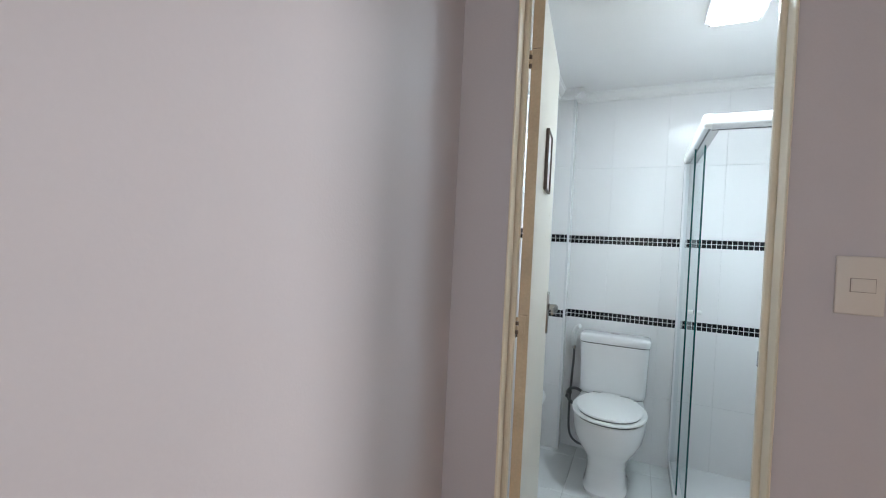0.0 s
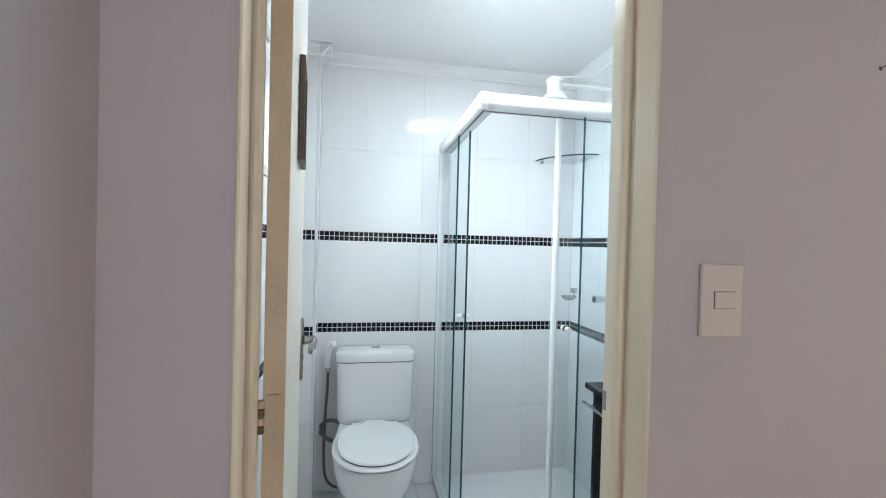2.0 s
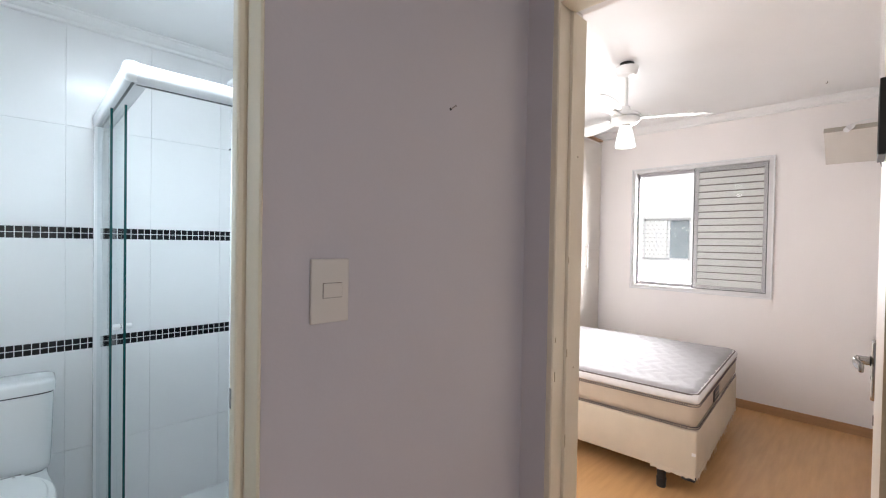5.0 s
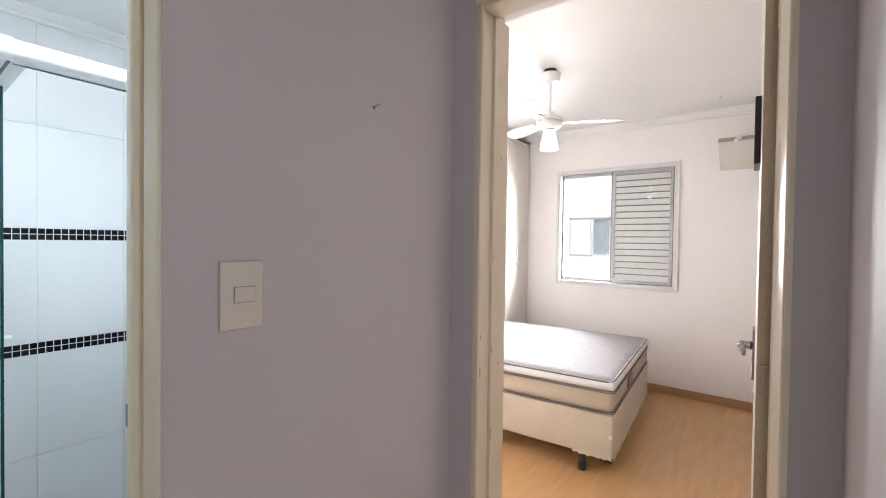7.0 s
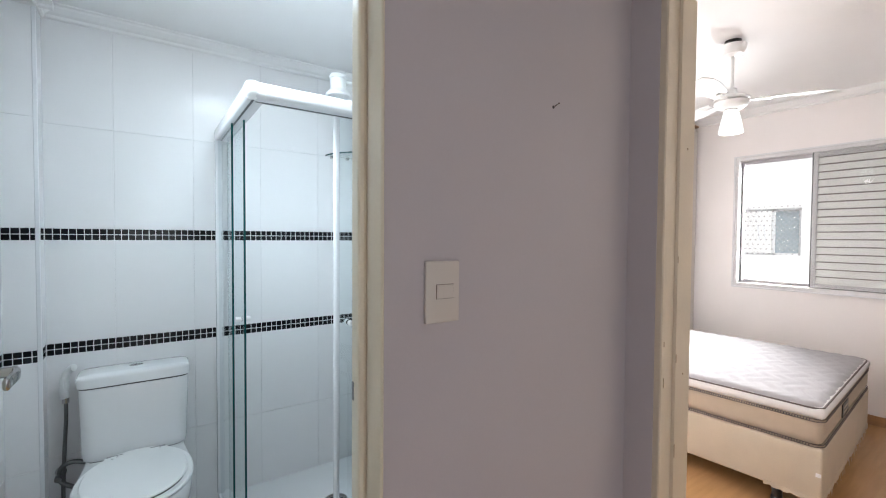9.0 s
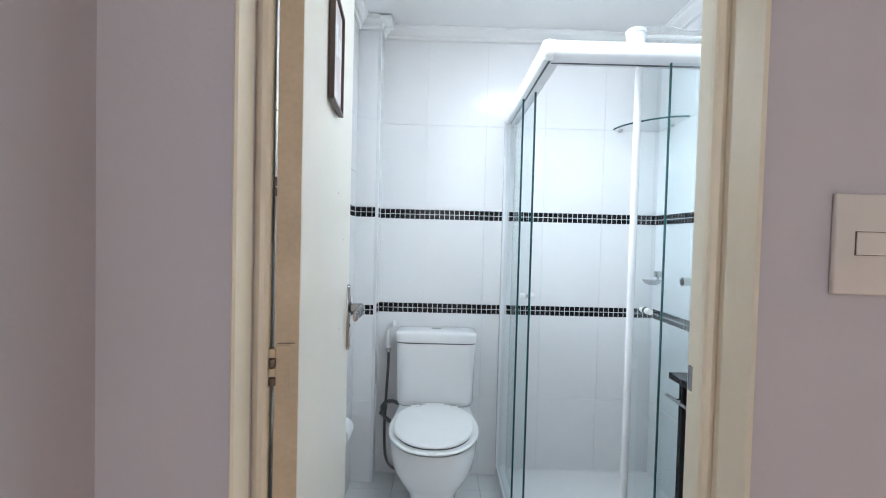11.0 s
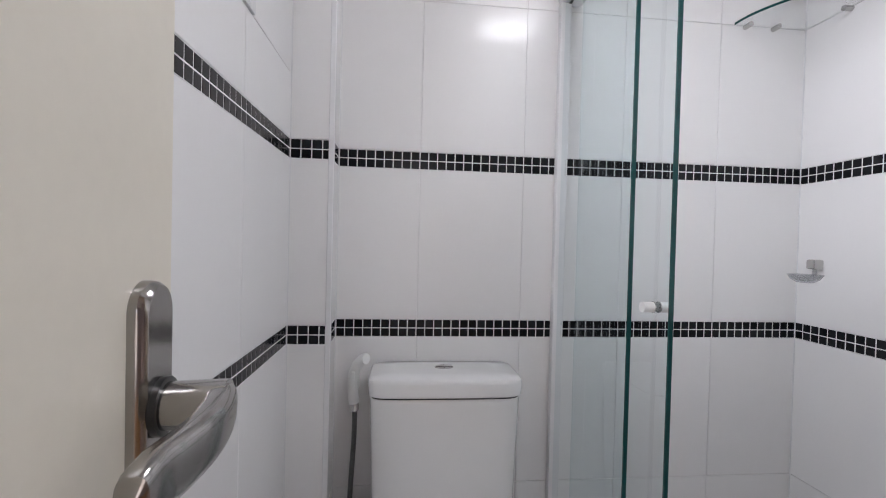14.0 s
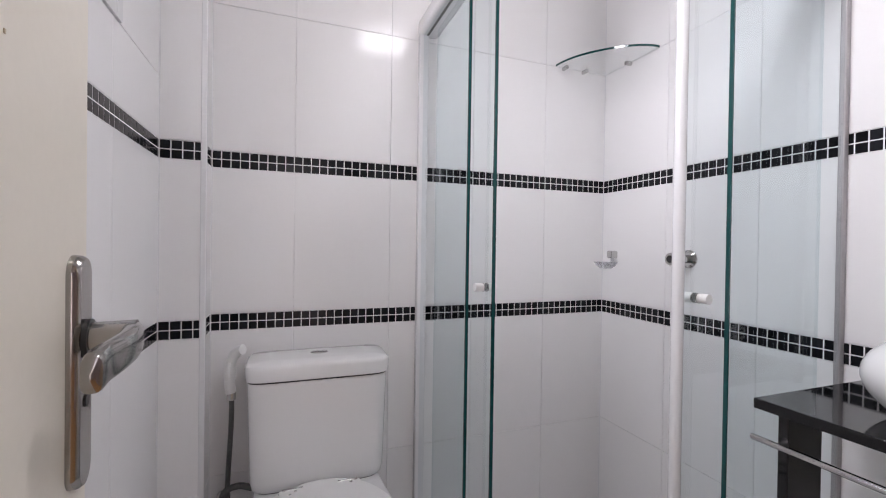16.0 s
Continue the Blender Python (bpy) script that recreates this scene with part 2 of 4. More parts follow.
def tube(points, r, seg=10, steps=6):
    """A round tube along a smooth line through the points."""
    p = [Vector(q) for q in points]
    path = []
    for i in range(len(p) - 1):
        a, b, c, d = p[max(i - 1, 0)], p[i], p[i + 1], p[min(i + 2, len(p) - 1)]
        for s in range(steps):
            t = s / steps
            path.append(0.5 * ((2 * b) + (c - a) * t + (2 * a - 5 * b + 4 * c - d) * t * t + (3 * b - a - 3 * c + d) * t ** 3))
    path.append(p[-1])
    sections = []
    side = None
    for i, q in enumerate(path):
        d = (path[min(i + 1, len(path) - 1)] - path[max(i - 1, 0)]).normalized()
        if side is None:
            side = d.orthogonal().normalized()
        side = (side - d * side.dot(d)).normalized()
        up = d.cross(side)
        sections.append([q + r * (math.cos(2 * math.pi * k / seg) * side + math.sin(2 * math.pi * k / seg) * up) for k in range(seg)])
    return loft(sections)


def superellipse(cx, cy, rx, ry, z, n=2.5, k=40, front=1.0):
    """A rounded outline; front stretches the side towards -y."""
    out = []
    for i in range(k):
        a = 2 * math.pi * i / k
        c, s = math.cos(a), math.sin(a)
        x = rx * math.copysign(abs(c) ** (2 / n), c)
        y = ry * math.copysign(abs(s) ** (2 / n), s)
        out.append((cx + x, cy + (y * front if y < 0 else y), z))
    return out


# ---- large structure ----
def structure(name, bm, mat, label=""):
    return tagged(link(name, bm, mat), label, kind="structure")


TOP = 2.62
# hall
structure("floor_hall", boxes((-2.75, 3.12, -1.42, 0.25, -0.15, 0.0), (-0.62, 1.31, 0.25, 1.40, -0.15, 0.0)), LAMINATE, "oak laminate floor of the hall")
structure("wall_hall_west", boxes((-0.64, -0.485, 0.12, 1.345, 0, TOP), (-2.75, -0.64, 0.12, 0.24, 0, TOP)), HALL, "pale grey painted hall wall")
structure("wall_hall_north", boxes((-0.64, -0.304, 1.34, 1.45, 0, TOP), (0.372, 1.204, 1.34, 1.45, 0, TOP), (-0.304, 0.372, 1.34, 1.45, 2.13, TOP)), HALL,
          "mauve-grey painted wall around the bathroom door")
structure("wall_hall_east", boxes((1.20, 1.31, 0.25, 0.492, 0, TOP), (1.204, 1.31, 1.250, 1.45, 0, TOP), (1.20, 1.31, 0.492, 1.250, 2.10, TOP)), HALL,
          "lilac-grey painted wall around the bedroom door")
structure("wall_hall_south", boxes((0.86, 1.20, 0.25, 0.398, 0, TOP), (1.20, 3.12, 0.15, 0.25, 0, TOP)), HALL, "grey painted short hall wall")
# unseen walls, added with openings that let the hall fill lamps in
structure("wall_unseen_west", boxes((-2.75, -2.62, -0.1, 0.12, 0, TOP), (-2.75, -2.62, -1.42, -0.1, 0, 0.7), (-2.75, -2.62, -1.42, -0.1, 2.1, TOP)), BEDWALL, "unseen white wall, opened for the added west lamp")
structure("wall_unseen_east", box(3.0, 3.12, -1.42, 0.15, 0, TOP), BEDWALL, "unseen white wall that closes the added room")
structure("wall_unseen_south", boxes((-2.62, -0.42, -1.42, -1.30, 0, TOP), (0.42, 1.9, -1.42, -1.30, 0, TOP), (2.9, 3.0, -1.42, -1.30, 0, TOP), (1.9, 2.9, -1.42, -1.30, 0, 0.7), (1.9, 2.9, -1.42, -1.30, 2.1, TOP), (-0.42, 0.42, -1.42, -1.30, 2.2, TOP)), HALL,
          "unseen grey wall, opened for the added south lamps")
structure("ceiling_hall", boxes((-2.75, 3.12, -1.6, 0.25, 2.48, TOP), (-0.64, 1.31, 0.25, 1.45, 2.48, TOP)), CEIL, "white painted hall ceiling")

# bathroom
BX0, BX1, BY0, BY1, BZ = -0.47, 1.10, 1.46, 3.03, 2.31
WY0, WY1, WZ0, WZ1 = 1.80, 2.643, 1.548, 2.10
structure("floor_bath", box(-0.62, 1.20, 1.40, 3.18, -0.15, -0.036), GROUT, "white tiled bathroom floor")
wall_bn = structure("wall_bath_north", box(-0.62, 1.31, BY1 + 0.004, 3.18, -0.05, TOP), WHITEGROUT, "white tiled bathroom wall with two black mosaic bands")
wall_bw = structure("wall_bath_west", boxes((-0.62, BX0 - 0.004, 1.345, WY0, -0.05, TOP), (-0.62, BX0 - 0.004, WY1, BY1 + 0.004, -0.05, TOP),
                                            (-0.62, BX0 - 0.004, WY0, WY1, -0.05, WZ0), (-0.62, BX0 - 0.004, WY0, WY1, WZ1, TOP)), WHITEGROUT,
                    "white tiled bathroom wall with a small window")
wall_be = structure("wall_bath_east", box(BX1 + 0.004, 1.31, 1.45, BY1 + 0.004, -0.05, TOP), WHITEGROUT, "white tiled shower wall with black mosaic bands")
structure("wall_bath_south", boxes((BX0 - 0.004, -0.305, 1.45, BY0, -0.05, BZ), (0.39, BX1 + 0.004, 1.45, BY0, -0.05, BZ), (-0.305, 0.39, 1.45, BY0, 2.13, BZ)), TILE,
          "white bathroom wall around the door")
structure("ceiling_bath", box(BX0, BX1, BY0, BY1, BZ, TOP), CEIL, "white plaster bathroom ceiling")
PX, PY = -0.358, 2.93
pil = structure("wall_pipe_duct", box(BX0 - 0.004, PX - 0.004, PY + 0.004, BY1 + 0.004, -0.05, BZ), WHITEGROUT, "white tiled pipe duct in the bathroom corner")


def crown(name, a, b, inward, z, size, mat, label):
    """Stepped plaster moulding from a to b under a ceiling at z."""
    a, b, n = Vector((*a, 0)), Vector((*b, 0)), Vector((*inward, 0))
    prof = [(0, 0), (size, 0), (size, -0.10 * size), (0.86 * size, -0.18 * size), (0.80 * size, -0.34 * size), (0.52 * size, -0.62 * size),
            (0.30 * size, -0.74 * size), (0.26 * size, -0.92 * size), (0.14 * size, -size), (0, -size)]
    bm = loft([[p + n * u + Vector((0, 0, z + w)) for u, w in prof] for p in (a, b)])
    return structure(name, bm, mat, label)


crown("trim_bath_north", (PX - 0.02, BY1), (BX1, BY1), (0, -1), BZ, 0.055, CEIL, "white plaster crown moulding")
crown("trim_bath_duct", (BX0, PY), (PX + 0.055, PY), (0, -1), BZ, 0.055, CEIL, "white plaster crown moulding")
crown("trim_bath_duct_side", (PX, PY - 0.055), (PX, BY1), (1, 0), BZ, 0.055, CEIL, "white plaster crown moulding")
crown("trim_bath_east", (BX1, BY0), (BX1, BY1), (-1, 0), BZ, 0.055, CEIL, "white plaster crown moulding")
crown("trim_bath_west", (BX0, BY0), (BX0, PY), (1, 0), BZ, 0.055, CEIL, "white plaster crown moulding")

# bedroom
RX, RZ = 4.35, 2.48
QY0, QY1, QZ0, QZ1 = 1.132, 2.232, 0.937, 2.075
structure("floor_bedroom", box(1.31, 4.5, 0.37, 3.18, -0.12, 0.0), LAMINATE, "glossy oak-coloured laminate bedroom floor")
structure("wall_bedroom_south", box(1.31, 4.5, 0.37, 0.495, 0, TOP), BEDWALL, "white painted bedroom wall")
structure("wall_bedroom_north", box(1.31, 4.5, 3.08, 3.2, 0, TOP), BEDWALL, "white painted bedroom wall")
structure("wall_bedroom_east", boxes((RX, 4.5, 0.495, QY0, 0, TOP), (RX, 4.5, QY1, 3.08, 0, TOP), (RX, 4.5, QY0, QY1, 0, QZ0), (RX, 4.5, QY0, QY1, QZ1, TOP)), BEDWALL,
          "white painted bedroom wall with the window")
structure("wall_bedroom_west", boxes((1.31, 1.384, 1.250, 3.08, 0, RZ), (1.31, 1.384, 0.537, 1.250, 2.10, RZ)), BEDWALL, "white painted bedroom wall beside the door")
structure("ceiling_bedroom", box(1.31, 4.5, 0.37, 3.18, RZ, TOP), CEIL, "white painted bedroom ceiling")
crown("trim_bedroom_east", (RX, 0.495), (RX, 3.08), (-1, 0), RZ, 0.06, CEIL, "white plaster crown moulding")
crown("trim_bedroom_south", (1.316, 0.495), (RX, 0.495), (0, 1), RZ, 0.06, CEIL, "white plaster crown moulding")
structure("baseboard_east", box(RX - 0.014, RX, 0.495, 2.56, 0, 0.07, 0.003), BASEWOOD, "brown wooden baseboard")
structure("baseboard_south", box(1.34, RX - 0.014, 0.495, 0.509, 0, 0.07, 0.003), BASEWOOD, "brown wooden baseboard")


# ---- doors ----
def door_frame(name, bms, label):
    ob = thing(name, label, "")
    ob["kind"] = "structure"
    for n, bm, mat in bms:
        part(n, bm, mat, ob)
    return ob


def prism(outline, z0, z1):
    """An upright moulding with the given plan outline."""
    return loft([[(x, y, z) for x, y in outline] for z in (z0, z1)])


door_frame("trim_bath_door", [
    ("jamb", prism([(-0.3055, 1.376), (-0.3060, 1.331), (-0.303, 1.328), (-0.300, 1.331), (-0.2985, 1.373), (-0.3005, 1.376)], 0, 2.10), JAMB),
    ("groove", prism([(-0.3055, 1.376), (-0.3045, 1.376), (-0.3045, 1.392), (-0.3055, 1.392)], 0, 2.10), JAMB),
    ("stop", prism([(-0.3055, 1.408), (-0.3055, 1.392), (-0.2955, 1.391), (-0.2895, 1.393), (-0.2855, 1.398), (-0.2845, 1.402), (-0.2850, 1.408)], 0, 2.10), JAMB),
    ("rebate", box(-0.3055, -0.3005, 1.408, 1.458, 0, 2.13, 0.002), JAMB),
    ("jamb", prism([(0.3715, 1.386), (0.3715, 1.331), (0.3685, 1.327), (0.3650, 1.331), (0.3622, 1.382), (0.3640, 1.386)], 0, 2.10), JAMB),
    ("groove", prism([(0.390, 1.386), (0.3690, 1.386), (0.3690, 1.404), (0.390, 1.404)], 0, 2.10), JAMB),
    ("stop", prism([(0.390, 1.404), (0.3620, 1.403), (0.3555, 1.406), (0.3530, 1.411), (0.3535, 1.420), (0.3600, 1.458), (0.390, 1.458)], 0, 2.10), JAMB),
    ("head", box(-0.304, 0.390, 1.328, 1.396, 2.10, 2.13, 0.003), JAMB),
    ("head_stop", box(-0.304, 0.390, 1.396, 1.424, 2.092, 2.13, 0.003), JAMB),
    ("strike_plate", box(0.3565, 0.3585, 1.440, 1.452, 1.00, 1.04, 0.001), STEEL),
], "cream enamelled bathroom door frame with worn edges")
door_frame("trim_bedroom_door", [
    ("jamb", prism([(1.202, 1.236), (1.202, 1.2305), (1.2055, 1.2275), (1.216, 1.2275), (1.221, 1.2315), (1.274, 1.2330), (1.274, 1.252), (1.206, 1.252)], 0, 2.075), JAMB),
    ("bead", prism([(1.274, 1.252), (1.274, 1.2300), (1.277, 1.2240), (1.283, 1.2235), (1.288, 1.226), (1.290, 1.231), (1.290, 1.252)], 0, 2.075), JAMB),
    ("rebate", prism([(1.290, 1.252), (1.290, 1.236), (1.382, 1.234), (1.386, 1.237), (1.386, 1.252)], 0, 2.075), JAMB),
    ("jamb", prism([(1.198, 0.480), (1.196, 0.491), (1.199, 0.495), (1.205, 0.4955), (1.262, 0.508), (1.266, 0.511), (1.285, 0.511), (1.285, 0.480)], 0, 2.07), JAMB),
    ("head", box(1.200, 1.312, 0.484, 1.252, 2.075, 2.10, 0.003), JAMB),
    ("head_stop", box(1.204, 1.285, 0.500, 1.230, 2.062, 2.075, 0.003), JAMB),
    ("hinge_plate", box(1.270, 1.284, 0.5105, 0.5125, 1.82, 1.90, 0.0005, 1), JAMB),
    ("chip", box(1.2135, 1.216, 1.2255, 1.2295, 0.92, 0.95, 0.0005, 1), RAWEDGE),
    ("chip", box(1.2135, 1.2165, 1.2255, 1.2295, 1.04, 1.055, 0.0005, 1), RAWEDGE),
    ("chip", box(1.340, 1.346, 1.2332, 1.2362, 0.935, 0.941, 0.0005, 1), RAWEDGE),
    ("chip", box(1.340, 1.346, 1.2332, 1.2362, 1.62, 1.626, 0.0005, 1), RAWEDGE),
    ("chip", box(1.277, 1.281, 1.2225, 1.2255, 0.70, 0.74, 0.0005, 1), RAWEDGE),
    ("chip", box(1.277, 1.281, 1.2225, 1.2255, 0.985, 1.01, 0.0005, 1), RAWEDGE),
    ("chip", box(1.277, 1.280, 1.2225, 1.2255, 1.28, 1.30, 0.0005, 1), RAWEDGE),
], "cream enamelled bedroom door frame with worn edges")


def lever_set(parent, x, z, face):
    """Long rounded plate and a bowed lever on the face of a leaf; local x along the leaf, face +1 or -1 in local y."""
    plate = []
    for i in range(32):
        a = 2 * math.pi * i / 32
        plate.append((0.0165 * math.cos(a), 0.0165 * math.sin(a) + (0.0785 if math.sin(a) >= 0 else -0.0785)))
    f = face
    body = loft([[(x + u, f * 0.0, z + w) for u, w in plate], [(x + u, f * 0.003, z + w) for u, w in plate],
                 [(x + u * 0.97, f * 0.006, z + w * 0.995) for u, w in plate], [(x + u * 0.84, f * 0.009, z + w * 0.972) for u, w in plate]])
    pl = part("handle_plate", body, LEVER, parent, "worn nickel plate", smooth=True)
    part("collar", rod((x, f * 0.009, z + 0.027), (x, f * 0.0125, z + 0.027), 0.0158), BLACK, pl, smooth=True)
    part("keyhole", rod((x, f * 0.009, z - 0.024), (x, f * 0.0101, z - 0.024), 0.0052, seg=14), BLACK, pl)
    neck = rod((x, f * 0.012, z + 0.027), (x, f * 0.043, z + 0.027), 0.0128, 0.0132, 24)
    lev = part("lever", neck, LEVER, parent, "worn chrome lever", smooth=True)
    secs = []
    for i in range(29):
        t = i / 28
        cx = x + 0.010 - 0.088 * t
        cy = f * (0.0370 + 0.012 * math.sin(min(1, t * 1.25) * math.pi * 0.8) - 0.014 * t)
        cz = z + 0.027 - 0.013 * t * t
        blunt = math.sqrt(max(0.05, 1 - max(0, (t - 0.94) / 0.06) ** 2)) * math.sqrt(max(0.10, 1 - max(0, (0.10 - t) / 0.10) ** 2))
        h, d = (0.0110 + 0.0032 * t) * blunt, (0.0085 - 0.0015 * t) * blunt
        ring = []
        for k in range(24):
            c, w = math.cos(2 * math.pi * k / 24), math.sin(2 * math.pi * k / 24)
            ring.append((cx, cy + f * d * math.copysign(abs(c) ** 0.6, c), cz + h * math.copysign(abs(w) ** 0.6, w)))
        secs.append(ring)
    part("grip", loft(secs), LEVER, lev, smooth=True)


def door(name, m, width, label, hinges, f, lever=0.994, door_top=2.09, hh=0.026):
    """Leaf with its hinge edge at the origin; local x runs along the leaf, f (+1 or -1 in local y) is the face with the lever."""
    ob = thing(name, label, "door", m)
    ob["kind"] = "structure"

    def span(a, b):
        return (f * a, f * b) if f > 0 else (f * b, f * a)
    part("leaf", box(0.002, width, *span(-0.035, 0.0), 0.008, door_top, 0.0025), CREAM, ob)
    part("hinge_edge", box(0.0, 0.002, *span(-0.0345, -0.0005), 0.009, door_top - 0.001), RAWEDGE, ob, "unpainted worn edge")
    for z in hinges:
        h = part("hinge", box(-0.0022, 0.0, *span(-0.034, -0.012), z - hh * 1.2, z + hh * 1.2, 0.0006, 1), RAWEDGE, ob, "painted steel butt hinge")
        for k in (-0.8, -0.27, 0.27, 0.8):
            part("knuckle", rod((-0.004, -f * 0.0365, z + hh * (k - 0.22)), (-0.004, -f * 0.0365, z + hh * (k + 0.22)), 0.0052, seg=12), HINGE if k in (-0.8, 0.27) else RAWEDGE, h, smooth=True)
        for k in (-0.75, 0.0, 0.75):
            part("screw", rod((-0.0024, -f * (0.020 + 0.004 * (k == 0)), z + hh * k), (-0.0035, -f * (0.020 + 0.004 * (k == 0)), z + hh * k), 0.0022, seg=8), RAWEDGE, h)
        part("paint_crack", box(-0.0024, -0.0004, *span(-0.030, -0.006), z + hh * 1.32, z + hh * 1.35), HINGE, h)
    lever_set(ob, width - 0.036, lever, f)
    return ob


bath_door = door("door_bath", pose(-0.2445, 1.412, 0, 0, 0, 95.70), 0.642, "cream enamelled flush door, open into the bathroom", (0.2, 1.035, 1.875), -1)
bed_door = door("door_bedroom", pose(1.302, 0.5355, 0, 0, 0, 0.65), 0.66, "cream enamelled flush door, open against the bedroom wall", (0.28, 1.02, 1.86), 1, 0.968, 2.062, 0.04)
part("keyhole_cover", box(0.612, 0.630, 0.0, 0.003, 0.80, 0.83, 0.001), STEEL, bed_door)


# ---- bathroom things ----
smudge = random.Random(9)
for _ in range(5):
    sx, sz, sw = smudge.uniform(0.38, 0.62), smudge.uniform(0.9, 1.75), smudge.uniform(0.0015, 0.004)
    part("chip", box(sx, sx + sw, -0.0006, 0.0004, sz, sz + sw * smudge.uniform(0.6, 1.6)), RAWEDGE, bath_door)
def picture():
    """Small framed print on the bathroom door."""
    ob = thing("framed_picture", "small dark-framed faded print hung on the bathroom door", "picture", pose(-0.2445, 1.412, 0, 0, 0, 95.70), "framed prints on the doors")
    x0, x1, z0, z1 = 0.203, 0.345, 1.495, 1.715
    part("frame", boxes((x0, x0 + 0.005, -0.013, -0.001, z0, z1), (x1 - 0.005, x1, -0.013, -0.001, z0, z1),
                        (x0 + 0.005, x1 - 0.005, -0.013, -0.001, z0, z0 + 0.006), (x0 + 0.005, x1 - 0.005, -0.013, -0.001, z1 - 0.006, z1), bevel=0.001), PICFRAME, ob)
    part("print", box(x0 + 0.005, x1 - 0.005, -0.007, -0.001, z0 + 0.006, z1 - 0.006), PICTURE, ob)
    for u, w, a, b in ((0.225, 0.025, 1.62, 1.655), (0.258, 0.02, 1.60, 1.665), (0.288, 0.03, 1.61, 1.65)):
        part("printed_bar", box(u, u + w, -0.0078, -0.007, a, b), PAPER, ob)


picture()


def toilet(m):
    """Close-coupled toilet; origin on the floor under the tank's back, facing -y."""
    ob = thing("toilet", "white china close-coupled toilet with closed lid", "toilet", m)
    # tank, tapered towards its foot
    secs = []
    for z, rx, ry in ((0.3985, 0.172, 0.070), (0.408, 0.184, 0.077), (0.43, 0.189, 0.080), (0.700, 0.197, 0.086), (0.709, 0.197, 0.086), (0.713, 0.194, 0.083)):
        secs.append(superellipse(0, -0.094, rx, ry, z, 7))
    part("tank", loft(secs), CHINA, ob, smooth=True)
    secs = [superellipse(0, -0.096, rx, ry, z, 7) for z, rx, ry in
            ((0.7165, 0.199, 0.088), (0.7190, 0.2015, 0.0905), (0.751, 0.2035, 0.0925), (0.759, 0.2015, 0.0905), (0.7645, 0.195, 0.084), (0.769, 0.14, 0.05))]
    # black filler draws the shaded gap between tank and lid
    part("tank_lid_gap_shade", loft([superellipse(0, -0.094, 0.1955, 0.0845, z, 7) for z in (0.708, 0.7215)]), BLACK, ob)
    lid = part("tank_lid", loft(secs), CHINA, ob, smooth=True)
    part("flush_button", lathe([(0.0, 0.0), (0.026, 0.0), (0.026, 0.003), (0.022, 0.0045), (0, 0.0045)], 24, (0, -0.09, 0.7685), 1, 0.62), CHROME, lid, "chrome flush button", True)
    part("button_split", box(-0.0008, 0.0008, -0.104, -0.076, 0.773, 0.7738), BLACK, lid)
    # pedestal and bowl
    secs = []
    for z, cy, rx, ry, n in ((-0.03, -0.36, 0.114, 0.19, 3.2), (-0.012, -0.36, 0.117, 0.194, 3.2), (0.01, -0.355, 0.106, 0.18, 3), (0.11, -0.352, 0.102, 0.172, 3),
                             (0.16, -0.35, 0.114, 0.185, 2.8), (0.21, -0.35, 0.150, 0.222, 2.6), (0.26, -0.348, 0.178, 0.25, 2.5), (0.32, -0.345, 0.191, 0.268, 2.45),
                             (0.368, -0.345, 0.194, 0.272, 2.4), (0.378, -0.345, 0.190, 0.268, 2.4)):
        secs.append(superellipse(0, cy, rx, ry, z, n))
    part("bowl", loft(secs), CHINA, ob, smooth=True)
    deck = []
    for z, g in ((0.30, -0.020), (0.34, -0.004), (0.385, 0.0), (0.393, -0.003), (0.396, -0.009)):
        deck.append([(-0.178 - g, -0.03, z), (0.178 + g, -0.03, z), (0.180 + g, -0.17, z), (0.184 + g, -0.22, z), (0.192 + g, -0.30, z), (0.176 + g, -0.36, z),
                     (-0.176 - g, -0.36, z), (-0.192 - g, -0.30, z), (-0.184 - g, -0.22, z), (-0.180 - g, -0.17, z)])
    part("deck", loft(deck), CHINA, ob, smooth=True)
    part("tank_seam", loft([superellipse(0, -0.094, 0.170, 0.068, z, 7) for z in (0.3955, 0.399)]), BLACK, ob)

    def slab(z0, z1, rx, ry, cy, r):
        return loft([superellipse(0, cy, rx - r, ry - r, z0, 2.18), superellipse(0, cy, rx, ry, z0 + r, 2.18),
                     superellipse(0, cy, rx, ry, z1 - r, 2.18), superellipse(0, cy, rx - r, ry - r, z1, 2.18), superellipse(0, cy, rx * 0.6, ry * 0.6, z1 + 0.003, 2.18)])
    part("seat", slab(0.3895, 0.403, 0.196, 0.248, -0.385, 0.005), PLASTIC, ob, smooth=True)
    # full black rings darken the gaps under seat and lid as shade would
    part("seat_gap_shade", loft([superellipse(0, -0.372, 0.180, 0.236, z, 2.3) for z in (0.377, 0.391)]), BLACK, ob)
    part("seat_lid_gap_shade", loft([superellipse(0, -0.393, 0.168, 0.215, z, 2.2) for z in (0.402, 0.4095)]), BLACK, ob)
    lidp = part("seat_lid", slab(0.4085, 0.4215, 0.174, 0.222, -0.393, 0.005), PLASTIC, ob, smooth=True)
    part("lid_back", box(-0.112, 0.112, -0.30, -0.192, 0.3965, 0.4185, 0.006), PLASTIC, ob, smooth=True)
    for s in (-1, 1):
        part("hinge", boxes((s * 0.075 - 0.028, s * 0.075 + 0.028, -0.203, -0.195, 0.4175, 0.4225), bevel=0.0015), CHROME, lidp, "small chrome hinge")
        for u in (-0.006, 0.008):
            part("hinge_screw", rod((s * 0.075 + u, -0.222 + u, 0.4165), (s * 0.075 + u, -0.222 + u, 0.4225), 0.0045, seg=10), CHROME, lidp, smooth=True)
    return ob


toilet(pose(-0.047, BY1 - 0.004, 0))


